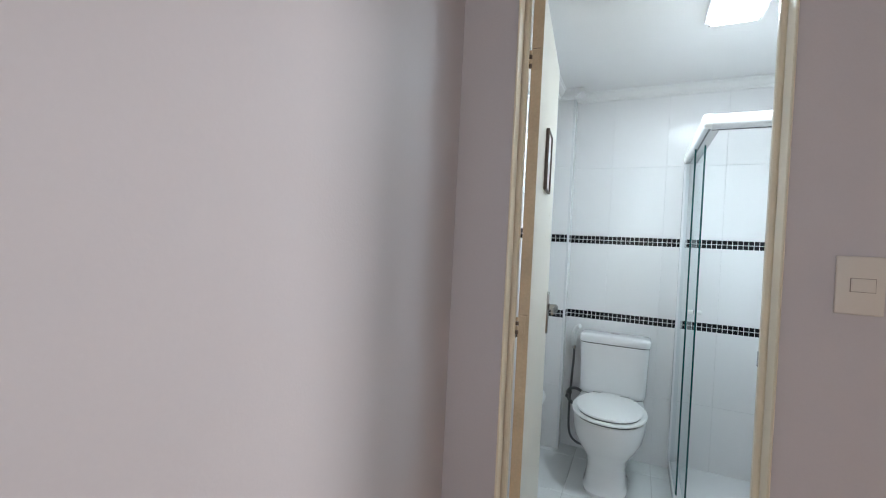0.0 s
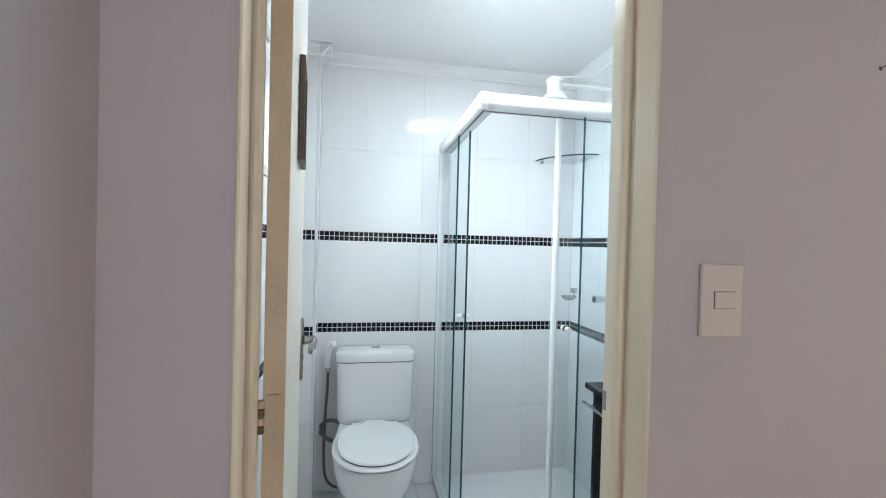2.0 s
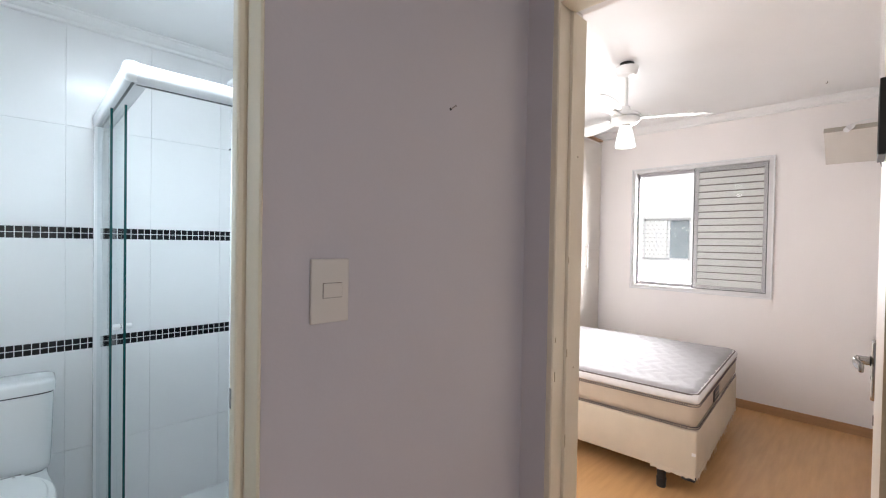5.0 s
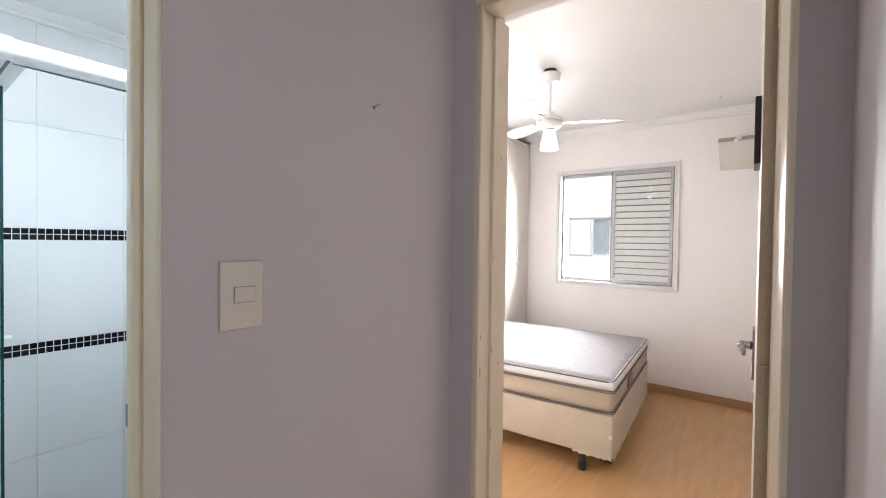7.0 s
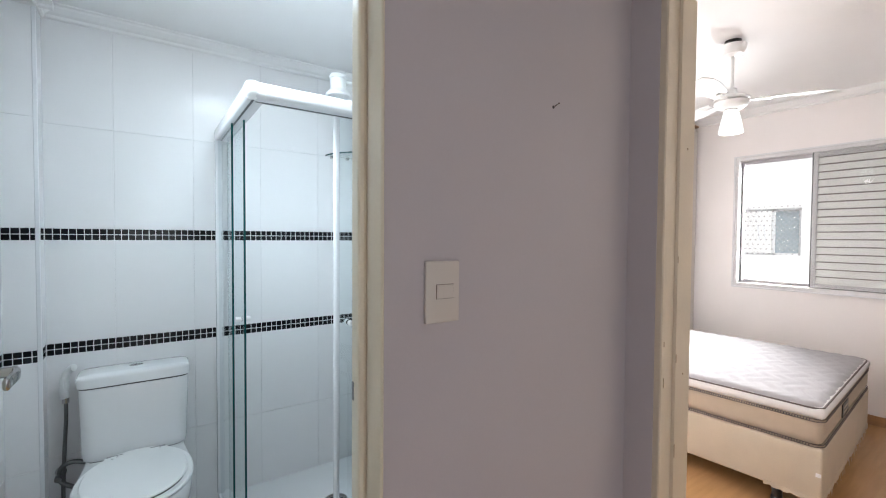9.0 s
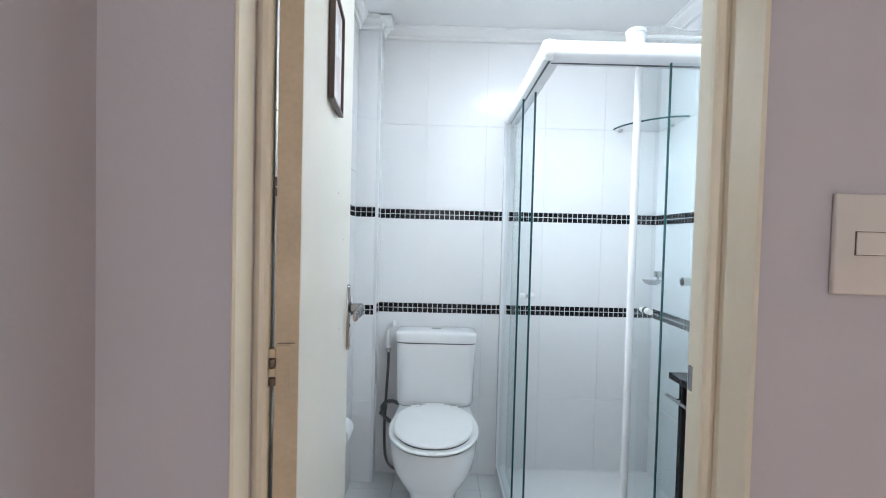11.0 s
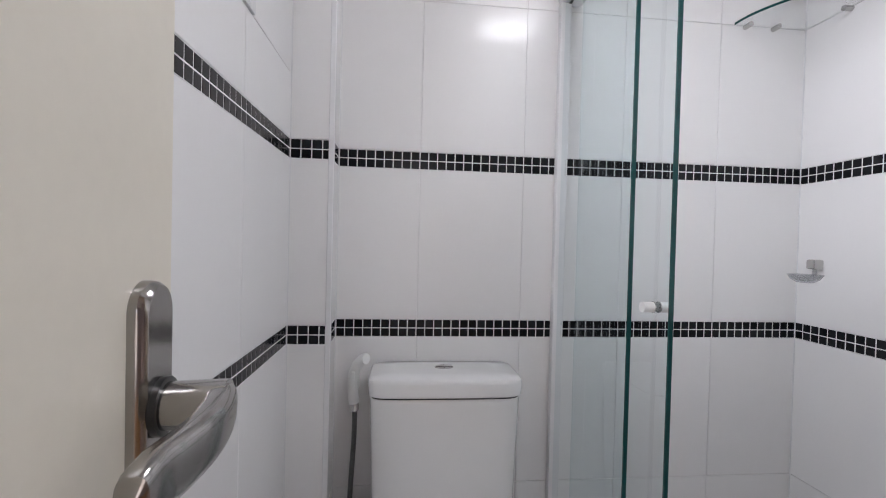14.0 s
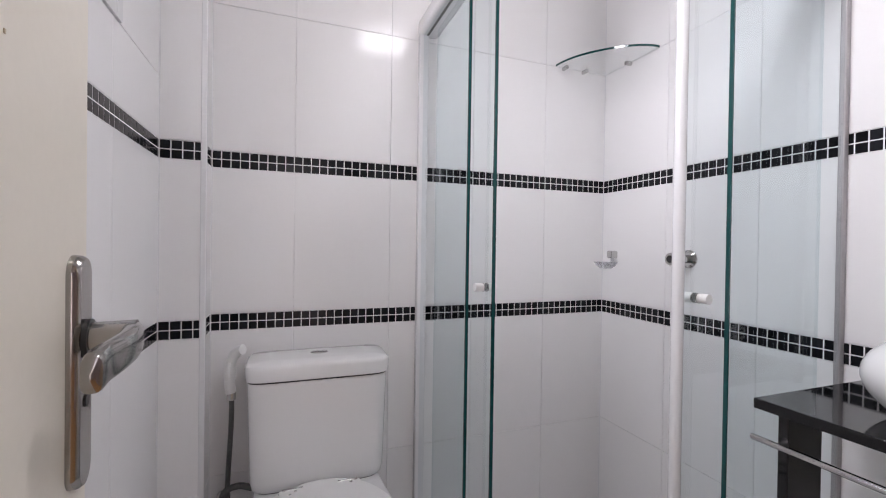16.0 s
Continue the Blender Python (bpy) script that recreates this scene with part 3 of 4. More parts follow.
def bidet_sprayer():
    ob = thing("bidet_sprayer", "white hand-held bidet spray on a braided hose", "bidet spray", pose(0, 0, 0))
    x, y = -0.297, 2.985
    part("wall_hook", boxes((x - 0.012, x + 0.012, y + 0.01, BY1 - 0.0005, 0.685, 0.72), bevel=0.003), PLASTIC, ob)
    part("spray_head", tube([(x + 0.002, y, 0.655), (x - 0.002, y - 0.002, 0.69), (x - 0.001, y - 0.006, 0.73), (x + 0.010, y - 0.014, 0.765), (x + 0.028, y - 0.026, 0.785), (x + 0.036, y - 0.032, 0.788)], 0.0148, 14), PLASTIC, ob, smooth=True)
    part("trigger", boxes((x - 0.004, x + 0.004, y - 0.030, y - 0.014, 0.70, 0.75), bevel=0.0015), PLASTIC, ob)
    part("nut", rod((x + 0.003, y, 0.634), (x + 0.003, y, 0.660), 0.0128, seg=12), CHROME, ob)
    part("hose", tube([(x + 0.004, y, 0.635), (x + 0.003, y, 0.55), (x - 0.004, y - 0.004, 0.40), (x - 0.008, y - 0.01, 0.22), (x + 0.004, y - 0.03, 0.09),
                       (x + 0.05, y - 0.05, 0.045), (x + 0.11, y - 0.05, 0.04), (x + 0.16, y - 0.03, 0.06), (x + 0.17, y + 0.02, 0.12)], 0.0072, 8), HOSE, ob, smooth=True)


bidet_sprayer()


def supply_valve():
    ob = thing("supply_valve", "chrome angle valve with a braided toilet supply hose", "valve")
    x, z = -0.318, 0.325
    part("flange", rod((x, BY1 - 0.0005, z), (x, BY1 - 0.006, z), 0.020, seg=20), CHROME, ob, smooth=True)
    part("body", rod((x, BY1 - 0.005, z), (x, BY1 - 0.06, z), 0.012), CHROME, ob, smooth=True)
    part("knob", rod((x, BY1 - 0.06, z), (x, BY1 - 0.085, z), 0.014, 0.012, 8), HOSE, ob)
    part("hose", tube([(x, BY1 - 0.045, z + 0.01), (x + 0.012, BY1 - 0.05, z + 0.040), (x + 0.05, BY1 - 0.055, z + 0.052), (x + 0.10, BY1 - 0.06, z + 0.040), (x + 0.13, BY1 - 0.06, z + 0.075)], 0.0095, 10), HOSE, ob, smooth=True)
    part("hose", tube([(x, BY1 - 0.045, z - 0.01), (x + 0.012, BY1 - 0.055, z - 0.030), (x + 0.05, BY1 - 0.06, z - 0.055), (x + 0.10, BY1 - 0.06, z - 0.062), (x + 0.17, BY1 - 0.05, z - 0.062)], 0.0095, 10), HOSE, ob, smooth=True)


supply_valve()


def paper_roll():
    ob = thing("toilet_paper_holder", "white toilet roll on a chrome wall holder", "toilet paper")
    y, z = 2.52, 0.43
    part("bracket", tube([(BX0 + 0.0005, y + 0.02, z + 0.055), (BX0 + 0.03, y + 0.02, z + 0.055), (BX0 + 0.05, y, z + 0.045), (BX0 + 0.055, y - 0.0, z)], 0.004, 8), CHROME, ob, smooth=True)
    part("roll", lathe([(0.02, -0.05), (0.040, -0.05), (0.042, -0.046), (0.042, 0.046), (0.040, 0.05), (0.02, 0.05), (0.02, -0.05)], 32), PAPER, ob, smooth=True).matrix_basis = pose(BX0 + 0.046, y - 0.02, z, 90)


paper_roll()

# shower enclosure
EX, EY = 0.279, 2.176


def shower():
    ob = thing("shower_enclosure", "corner shower enclosure of clear glass with white rails, doors open", "shower")
    # curb and rails
    part("top_rail", box(EX, EX + 0.075, EY, BY1 - 0.001, 1.830, 1.884, 0.014, 3), ALUWHITE, ob, smooth=True)
    part("top_rail", box(EX + 0.001, BX1 - 0.001, EY + 0.001, EY + 0.090, 1.831, 1.885, 0.014, 3), ALUWHITE, ob, smooth=True)
    part("rail_corner", box(EX - 0.002, EX + 0.05, EY - 0.002, EY + 0.05, 1.828, 1.889, 0.02, 4), PLASTIC, ob, smooth=True)
    # black strips paint the shade of a slot under both rails
    part("rail_painted_shade", boxes((EX + 0.026, EX + 0.034, EY + 0.04, BY1 - 0.002, 1.829, 1.833), (EX + 0.04, BX1 - 0.002, EY + 0.055, EY + 0.063, 1.829, 1.833)), BLACK, ob)
    part("bottom_rail", box(EX + 0.008, EX + 0.062, EY + 0.020, BY1 - 0.001, -0.03, 0.028, 0.004), ALUWHITE, ob)
    part("bottom_rail", box(EX + 0.062, BX1 - 0.001, EY + 0.020, EY + 0.095, -0.03, 0.0281, 0.004), ALUWHITE, ob)
    part("wall_profile", box(EX + 0.004, EX + 0.036, BY1 - 0.028, BY1 - 0.0005, 0.028, 1.833, 0.003), ALUWHITE, ob)
    part("wall_profile", box(BX1 - 0.018, BX1 - 0.0005, EY + 0.026, EY + 0.040, 0.028, 1.833, 0.003), ALU, ob, "satin aluminium wall channel")

    def panel(name, x0, x1, y0, y1, edges):
        bm = box(x0, x1, y0, y1, 0.03, 1.84)
        thin_x = x1 - x0 < y1 - y0
        bmesh.ops.delete(bm, geom=[f for f in bm.faces if (f.normal.x if thin_x else f.normal.y) > 0.5], context="FACES_ONLY")
        g = part(name, bm, GLASS, ob, "clear greenish tempered glass")
        g.visible_shadow = False
        g.data.materials.append(CLEAR)
        for f in g.data.polygons:
            f.material_index = 0 if (f.normal.x < -0.5 if x1 - x0 < y1 - y0 else f.normal.y < -0.5) else 1
        for e in edges:
            part("glass_edge", box(*e, 0.03, 1.838), GLASSEDGE, g)
        return g
    xa, xb = EX + 0.016, EX + 0.048
    panel("fixed_panel", xa, xa + 0.008, 2.608, BY1 - 0.012, [(xa, xa + 0.008, 2.604, 2.608)])
    sl = panel("sliding_door", xb, xb + 0.008, 2.520, 2.95, [(xb, xb + 0.008, 2.516, 2.520)])
    ya, yb = EY + 0.029, EY + 0.074
    panel("fixed_panel", 0.715, BX1 - 0.012, ya, ya + 0.008, [(0.711, 0.715, ya, ya + 0.008)])
    sr = panel("sliding_door", 0.636, 1.086, yb, yb + 0.008, [])
    part("door_profile", lathe([(0.0, 0.03), (0.0122, 0.03), (0.0122, 1.84), (0.0, 1.84)], 20, (0.627, yb + 0.004, 0)), ALUWHITE, sr, "white lacquered edge profile", True)

    def knob(g, p, d):
        d = Vector(d)
        p = Vector(p)
        k = part("knob", rod(p - d * 0.029, p - d * 0.0045, 0.0105), PLASTIC, g, "white plastic knob", True)
        part("knob", rod(p + d * 0.0045, p + d * 0.029, 0.0105), PLASTIC, g, "white plastic knob", True)
        for s in (-1, 1):
            part("knob_ring", rod(p + d * s * 0.0042, p + d * s * 0.0068, 0.0113), CHROME, k, smooth=True)
    knob(sl, (xb + 0.004, 2.566, 0.996), (1, 0, 0))
    knob(sr, (0.682, yb + 0.004, 0.996), (0, 1, 0))


shower()


def shower_head():
    ob = thing("electric_shower", "white plastic electric shower on a wall arm", "shower head")
    x, y, z = 0.785, 2.644, 2.045
    part("body", lathe([(0, 0.0), (0.056, 0.0), (0.060, 0.006), (0.060, 0.012), (0.044, 0.03), (0.038, 0.035), (0.038, 0.085), (0.043, 0.088), (0.043, 0.10), (0.035, 0.108), (0, 0.11)], 32, (x, y, z)), PLASTIC, ob, smooth=True)
    part("arm", tube([(x, y, z + 0.075), (x + 0.12, y, z + 0.080), (BX1 - 0.001, y, z + 0.078)], 0.0105, 12), PLASTIC, ob, smooth=True)
    part("flange", rod((BX1 - 0.012, y, z + 0.078), (BX1 - 0.0005, y, z + 0.078), 0.03, seg=24), PLASTIC, ob, smooth=True)
    part("cable", tube([(x, y - 0.03, z + 0.1), (x + 0.1, y - 0.03, z + 0.115), (x + 0.22, y - 0.02, z + 0.10), (BX1 - 0.001, y - 0.01, z + 0.115)], 0.003, 8), PLASTIC, ob, smooth=True)


shower_head()


def corner_shelf():
    ob = thing("corner_shelf", "clear glass corner shelf on chrome clips", "shelf")
    r, z = 0.245, 1.818
    ring = [(BX1 - 0.001, BY1 - 0.001)]
    for i in range(25):
        a = math.pi / 2 * i / 24
        q = 0.95 + 0.05 * math.cos(2 * a) ** 2
        ring.append((BX1 - 0.001 - r * q * math.sin(a), BY1 - 0.001 - (r + 0.03) * q * math.cos(a)))
    g = part("pane", loft([[(x, y, z) for x, y in ring], [(x, y, z + 0.008) for x, y in ring]]), PANE, ob)
    edge = bmesh.new()
    lo = [edge.verts.new((x - 0.0004, y - 0.0004, z)) for x, y in ring[1:]]
    hi = [edge.verts.new((x - 0.0004, y - 0.0004, z + 0.008)) for x, y in ring[1:]]
    for i in range(len(lo) - 1):
        edge.faces.new((lo[i], lo[i + 1], hi[i + 1], hi[i]))
    part("glass_edge", edge, GLASSEDGE, g)
    for p, d in (((BX1 - 0.21, BY1), (0, -1)), ((BX1 - 0.115, BY1), (0, -1)), ((BX1, BY1 - 0.14), (-1, 0))):
        a = Vector((p[0], p[1], z - 0.004))
        part("clip", rod(a + Vector((*d, 0)) * 0.0005, a + Vector((*d, 0)) * 0.026, 0.008, seg=14), CHROME, ob, smooth=True)


corner_shelf()


def soap_dish():
    ob = thing("soap_dish", "clear plastic soap dish on a chrome holder", "soap dish")
    y, z = 2.955, 1.055
    part("holder", box(BX1 - 0.034, BX1 - 0.0005, y - 0.014, y + 0.014, z + 0.004, z + 0.034, 0.005), CHROME, ob, smooth=True)
    part("stem", rod((BX1 - 0.017, y, z + 0.004), (BX1 - 0.017, y, z - 0.016), 0.006, seg=12), SOAP, ob)
    d = part("dish", lathe([(0, -0.040), (0.022, -0.038), (0.036, -0.029), (0.045, -0.016), (0.046, -0.014), (0.0445, -0.0135), (0.034, -0.026), (0.020, -0.034), (0, -0.036)], 36, (BX1 - 0.048, y, z + 0.002), 1, 0.95), SOAP, ob, "clear plastic", True)
    d.visible_shadow = False


soap_dish()


def shower_valve():
    ob = thing("shower_valve", "chrome shower valve with a cross handle", "tap")
    y, z = 2.62, 1.067
    part("flange", lathe([(0, 0), (0.030, 0), (0.030, 0.004), (0.022, 0.012), (0.0, 0.012)], 28), CHROME, ob, smooth=True).matrix_basis = pose(BX1 - 0.0005, y, z, 0, -90, 0)
    part("spindle", rod((BX1 - 0.01, y, z), (BX1 - 0.055, y, z), 0.013), CHROME, ob, smooth=True)
    part("handle", rod((BX1 - 0.05, y, z), (BX1 - 0.085, y, z), 0.0165, 0.020, 10), CHROME, ob, smooth=True)
    part("handle_cap", rod((BX1 - 0.084, y, z), (BX1 - 0.087, y, z), 0.012), BLACK, ob, smooth=True)


shower_valve()


def floor_drain():
    ob = thing("floor_drain", "round steel shower drain grate", "drain")
    x, y = 0.775, 2.655
    part("rim", lathe([(0.046, 0.0005), (0.060, 0.0005), (0.058, 0.004), (0.047, 0.004), (0.046, 0.0005)], 32, (x, y, 0.003)), STEEL, ob, smooth=True)
    part("grate", lathe([(0, 0.0008), (0.046, 0.0008), (0.046, 0.003), (0, 0.003)], 32, (x, y, 0.003)), STEEL, ob)
    for i in range(10):
        a = 2 * math.pi * i / 10
        q = part("slot", box(0.012, 0.038, -0.004, 0.004, 0.003, 0.0036, 0.0002, 1), BLACK, ob)
        q.matrix_basis = pose(x, y, 0.003, 0, 0, math.degrees(a))


floor_drain()


def vanity():
    ob = thing("vanity_table", "black glass vanity stand with a chrome towel bar", "vanity")
    x0, x1, y0, y1, z = 0.715, BX1 - 0.001, 1.52, 2.155, 0.813
    part("top", box(x0, x1, y0, y1, z - 0.02, z, 0.002), BLACKGLASS, ob)
    part("wall_bracket", box(x1 - 0.03, x1, y0 + 0.03, y1 - 0.03, z - 0.05, z - 0.02, 0.002), STEEL, ob)
    for y in (y0 + 0.05, y1 - 0.045):
        part("leg_panel", box(x0 + 0.015, x0 + 0.115, y - 0.009, y + 0.009, -0.03, z - 0.02, 0.002), BLACKGLASS, ob)
    bar = part("towel_bar", rod((x0 - 0.002, y0 + 0.02, z - 0.075), (x0 - 0.002, y1 - 0.0, z - 0.075), 0.006), CHROME, ob, "chrome towel bar", True)
    for y in (y0 + 0.05, y1 - 0.045):
        part("bar_bracket", rod((x0 - 0.002, y, z - 0.075), (x0 + 0.016, y, z - 0.075), 0.005), CHROME, bar, smooth=True)


vanity()


def basin():
    ob = thing("vessel_basin", "round white china vessel basin on the vanity", "basin")
    outer, inner = [(0, 0.0), (0.085, 0.0)], []
    for i in range(19):
        z = 0.002 + 0.124 * i / 18
        r = 0.183 * math.sqrt(1 - ((z - 0.072) / 0.085) ** 2 * 0.80)
        outer.append((r, z))
        inner.append((r - 0.013, max(z, 0.018 + 0.88 * z)))
    rim = [(outer[-1][0] - 0.003, 0.1295), (outer[-1][0] - 0.008, 0.1300)]
    part("bowl", lathe(outer + rim + inner[::-1] + [(0, 0.018)], 64, (0.914, 1.885, 0.8132)), CHINA, ob, smooth=True)
    part("drain_ring", lathe([(0, 0.0205), (0.022, 0.0205), (0.022, 0.024), (0, 0.024)], 20, (0.914, 1.885, 0.8132)), CHROME, ob, smooth=True)


basin()


def ceiling_fixture():
    ob = thing("ceiling_light", "rectangular white ceiling light, switched on", "ceiling light")
    x0, x1, y0, y1 = 0.265, 0.475, 1.88, 2.215
    part("frame", boxes((x0, x1, y0, y0 + 0.014, BZ - 0.03, BZ), (x0, x1, y1 - 0.014, y1, BZ - 0.03, BZ), (x0, x0 + 0.014, y0 + 0.014, y1 - 0.014, BZ - 0.03, BZ), (x1 - 0.014, x1, y0 + 0.014, y1 - 0.014, BZ - 0.03, BZ), bevel=0.002), PLASTIC, ob)
    part("diffuser", box(x0 + 0.015, x1 - 0.015, y0 + 0.015, y1 - 0.015, BZ - 0.050, BZ - 0.006, 0.012, 3), DIFFUSER, ob, "glowing frosted diffuser")
    for x in (x0 + 0.02, x1 - 0.02):
        for y in (y0 + 0.03, y1 - 0.03):
            part("screw_cap", rod((x, y, BZ - 0.046), (x, y, BZ - 0.053), 0.006, seg=12), STEEL, ob, smooth=True)


ceiling_fixture()


def bath_window():
    ob = thing("window_bath", "small white-framed tilting bathroom window", "")
    ob["kind"] = "structure"
    xf0, xf1 = BX0 - 0.05, BX0 + 0.006
    part("window_frame", boxes((xf0, xf1, WY0, WY0 + 0.03, WZ0, WZ1), (xf0, xf1, WY1 - 0.03, WY1, WZ0, WZ1), (xf0, xf1, WY0 + 0.03, WY1 - 0.03, WZ0, WZ0 + 0.03),
                               (xf0, xf1, WY0 + 0.03, WY1 - 0.03, WZ1 - 0.03, WZ1), bevel=0.002), ALUWHITE, ob)
    for i in range(2):
        a, b = WY0 + 0.032 + i * 0.41, WY0 + 0.032 + i * 0.41 + 0.406
        s = part("sash", boxes((xf0 + 0.012, xf0 + 0.032, a, a + 0.02, WZ0 + 0.032, WZ1 - 0.032), (xf0 + 0.012, xf0 + 0.032, b - 0.02, b, WZ0 + 0.032, WZ1 - 0.032),
                               (xf0 + 0.012, xf0 + 0.032, a + 0.02, b - 0.02, WZ0 + 0.032, WZ0 + 0.05), (xf0 + 0.012, xf0 + 0.032, a + 0.02, b - 0.02, WZ1 - 0.05, WZ1 - 0.032)), ALUWHITE, ob)
        p = part("pane", box(xf0 + 0.02, xf0 + 0.024, a + 0.02, b - 0.02, WZ0 + 0.05, WZ1 - 0.05), PANE, s)
        p.visible_shadow = False
        part("stay", tube([(xf0 + 0.034, a + 0.2, WZ0 + 0.05), (xf0 + 0.05, a + 0.21, WZ0 + 0.2), (xf0 + 0.034, a + 0.215, WZ0 + 0.34)], 0.003, 6), ALU, s)


bath_window()


# ---- hall things ----
def light_switch():
    ob = thing("light_switch", "ivory plastic light switch plate on the hall wall", "light switch")
    x0, x1, z0, z1 = 0.468, 0.554, 1.170, 1.301
    part("plate", box(x0, x1, 1.331, 1.3395, z0, z1, 0.003, 3), SWITCHP, ob, smooth=True)
    part("rocker_gap", box(0.4929, 0.5371, 1.3300, 1.3312, 1.2210, 1.2520), HINGE, ob)
    part("rocker", box(0.4937, 0.5363, 1.3282, 1.3305, 1.2218, 1.2512, 0.0015), SWITCHP, ob)


light_switch()


def nail():
    ob = thing("nail", "small bent steel nail in the hall wall", "nail")
    part("shaft", rod((0.859, 1.3399, 1.688), (0.864, 1.326, 1.695), 0.0014, seg=8), STEEL, ob)
    part("head", rod((0.864, 1.326, 1.695), (0.8645, 1.3245, 1.6957), 0.0026, seg=10), STEEL, ob)
    part("hole", rod((0.859, 1.3399, 1.688), (0.859, 1.3392, 1.688), 0.004, seg=10), BLACK, ob)


nail()


# ---- bedroom things ----
def bed():
    ob = thing("double_bed", "bare mattress on a cream suede box bed with black feet", "bed")
    x0, x1, y0, y1 = 2.585, 3.96, 1.182, 2.97
    low = 0.114
    corner = Vector((x0, y0, 0))
    ob.matrix_basis = Matrix.Translation(corner) @ pose(0, 0, 0, 0, 0, 3.7) @ Matrix.Translation(-corner)
    part("box_base", box(x0, x1, y0, y1, low, 0.362, 0.012, 3), SUEDE, ob, "cream suede box base with frayed edges", True)
    mat = part("mattress", box(x0 + 0.004, x1 - 0.004, y0 + 0.002, y1, 0.364, 0.545, 0.045, 4), TICK, ob, "beige woven mattress side", True)
    # quilted top with shallow waves
    bm = bmesh.new()
    nx, ny = 84, 120
    grid = []
    for j in range(ny + 1):
        row = []
        for i in range(nx + 1):
            u, v = i / nx, j / ny
            x, y = x0 + 0.004 + u * (x1 - x0 - 0.008), y0 + 0.004 + v * (y1 - y0 - 0.004)
            e = min(u, 1 - u) * (x1 - x0)
            g = min(v, 1 - v) * (y1 - y0)
            drop = 0.030 * (max(0, 1 - e / 0.05) ** 2 + max(0, 1 - g / 0.05) ** 2)
            w = abs(math.sin(math.pi * (y / 0.085 + 0.35 * math.sin(2 * math.pi * x / 0.22)))) ** 0.22
            w2 = abs(math.sin(math.pi * (x / 0.17 + 0.25 * math.sin(2 * math.pi * y / 0.17)))) ** 0.22
            row.append(bm.verts.new((x, y, 0.556 + 0.015 * w * (0.55 + 0.45 * w2) - min(drop, 0.04))))
        grid.append(row)
    for j in range(ny):
        for i in range(nx):
            bm.faces.new((grid[j][i], grid[j][i + 1], grid[j + 1][i + 1], grid[j + 1][i]))
    part("quilted_top", bm, DIM_QUILT, mat, "white quilted pillow top, colour dimmed against window light", True)
    part("pillow_edge", box(x0 - 0.002, x1 + 0.002, y0 - 0.004, y1, 0.500, 0.553, 0.024, 4), BORDER, mat, "white padded border", True)

    def piping(z, o, r=0.005):
        c = 0.045
        pts = [(x0 - o, y1 - 0.01, z)]
        pts += [(x0 - o + c - c * math.cos(q), y0 - o + c - c * math.sin(q), z) for q in (0, 0.4, 0.8, 1.2, math.pi / 2)]
        pts += [(x1 + o - c + c * math.sin(q), y0 - o + c - c * math.cos(q), z) for q in (0, 0.4, 0.8, 1.2, math.pi / 2)]
        pts += [(x1 + o, y1 - 0.01, z)]
        return tube(pts, r, 8, 1)
    for z, o, r in ((0.502, 0.001, 0.0022), (0.490, 0.001, 0.0022), (0.551, -0.008, 0.0045), (0.380, -0.001, 0.0022), (0.368, -0.001, 0.0022)):
        part("piping", piping(z, o, r), PIPING, mat, "dark grey piping", True)
    stitch = bmesh.new()
    for zc in (0.496, 0.374):
        for i in range(int((y1 - y0 - 0.06) / 0.011)):
            yy = y0 + 0.05 + i * 0.011
            add_box(stitch, x0 - 0.0035, x0 - 0.0005, yy, yy + 0.0045, zc - 0.0045, zc + 0.0045)
        for i in range(int((x1 - x0 - 0.1) / 0.011)):
            xx = x0 + 0.05 + i * 0.011
            add_box(stitch, xx, xx + 0.0045, y0 - 0.0035, y0 - 0.0005, zc - 0.0045, zc + 0.0045)
    part("stitching", stitch, PIPING, mat, "dark woven border stitching")["kind"] = "stuff"
    part("label", box(3.02, 3.18, y0 - 0.004, y0 + 0.001, 0.405, 0.475, 0.001), BLACK, mat, "small black cloth label")
    for z in (0.425, 0.448):
        part("label_bar", box(3.05, 3.15, y0 - 0.0052, y0 - 0.0042, z, z + 0.006), SUEDE, mat)
    for x in (x0 + 0.03, (x0 + x1) / 2, x1 - 0.09):
        for y in (y0 + 0.175, y1 - 0.2):
            part("foot", lathe([(0, 0), (0.023, 0), (0.025, 0.008), (0.026, 0.05), (0.022, 0.055), (0.024, low + 0.001), (0, low + 0.001)], 20, (x, y, 0)), BLACK, ob, "black plastic foot", True)
    part("corner_pad", box(x0 + 0.010, x0 + 0.115, y0 + 0.006, y0 + 0.075, low - 0.030, low + 0.001, 0.008), BLACK, ob, "black plastic corner pad", True)
    # torn cloth hanging under the lower edge of the two outer sides
    rnd = random.Random(4)

    def torn(points, deep):
        bm = bmesh.new()
        rows = []
        for (x, y), (nx, ny) in points:
            L = deep * (0.25 + 0.75 * rnd.random() ** 2)
            w = 0.003 * rnd.random()
            rows.append([bm.verts.new(p) for p in ((x, y, low + 0.014), (x + nx * w, y + ny * w, low - L), (x - nx * 0.002, y - ny * 0.002, low - L), (x - nx * 0.002, y - ny * 0.002, low + 0.014))])
        for a, b in zip(rows, rows[1:]):
            for k in range(4):
                bm.faces.new((a[k], b[k], b[(k + 1) % 4], a[(k + 1) % 4]))
        bm.faces.new(rows[0])
        bm.faces.new(rows[-1][::-1])
        bmesh.ops.recalc_face_normals(bm, faces=bm.faces)
        return bm
    n = 70
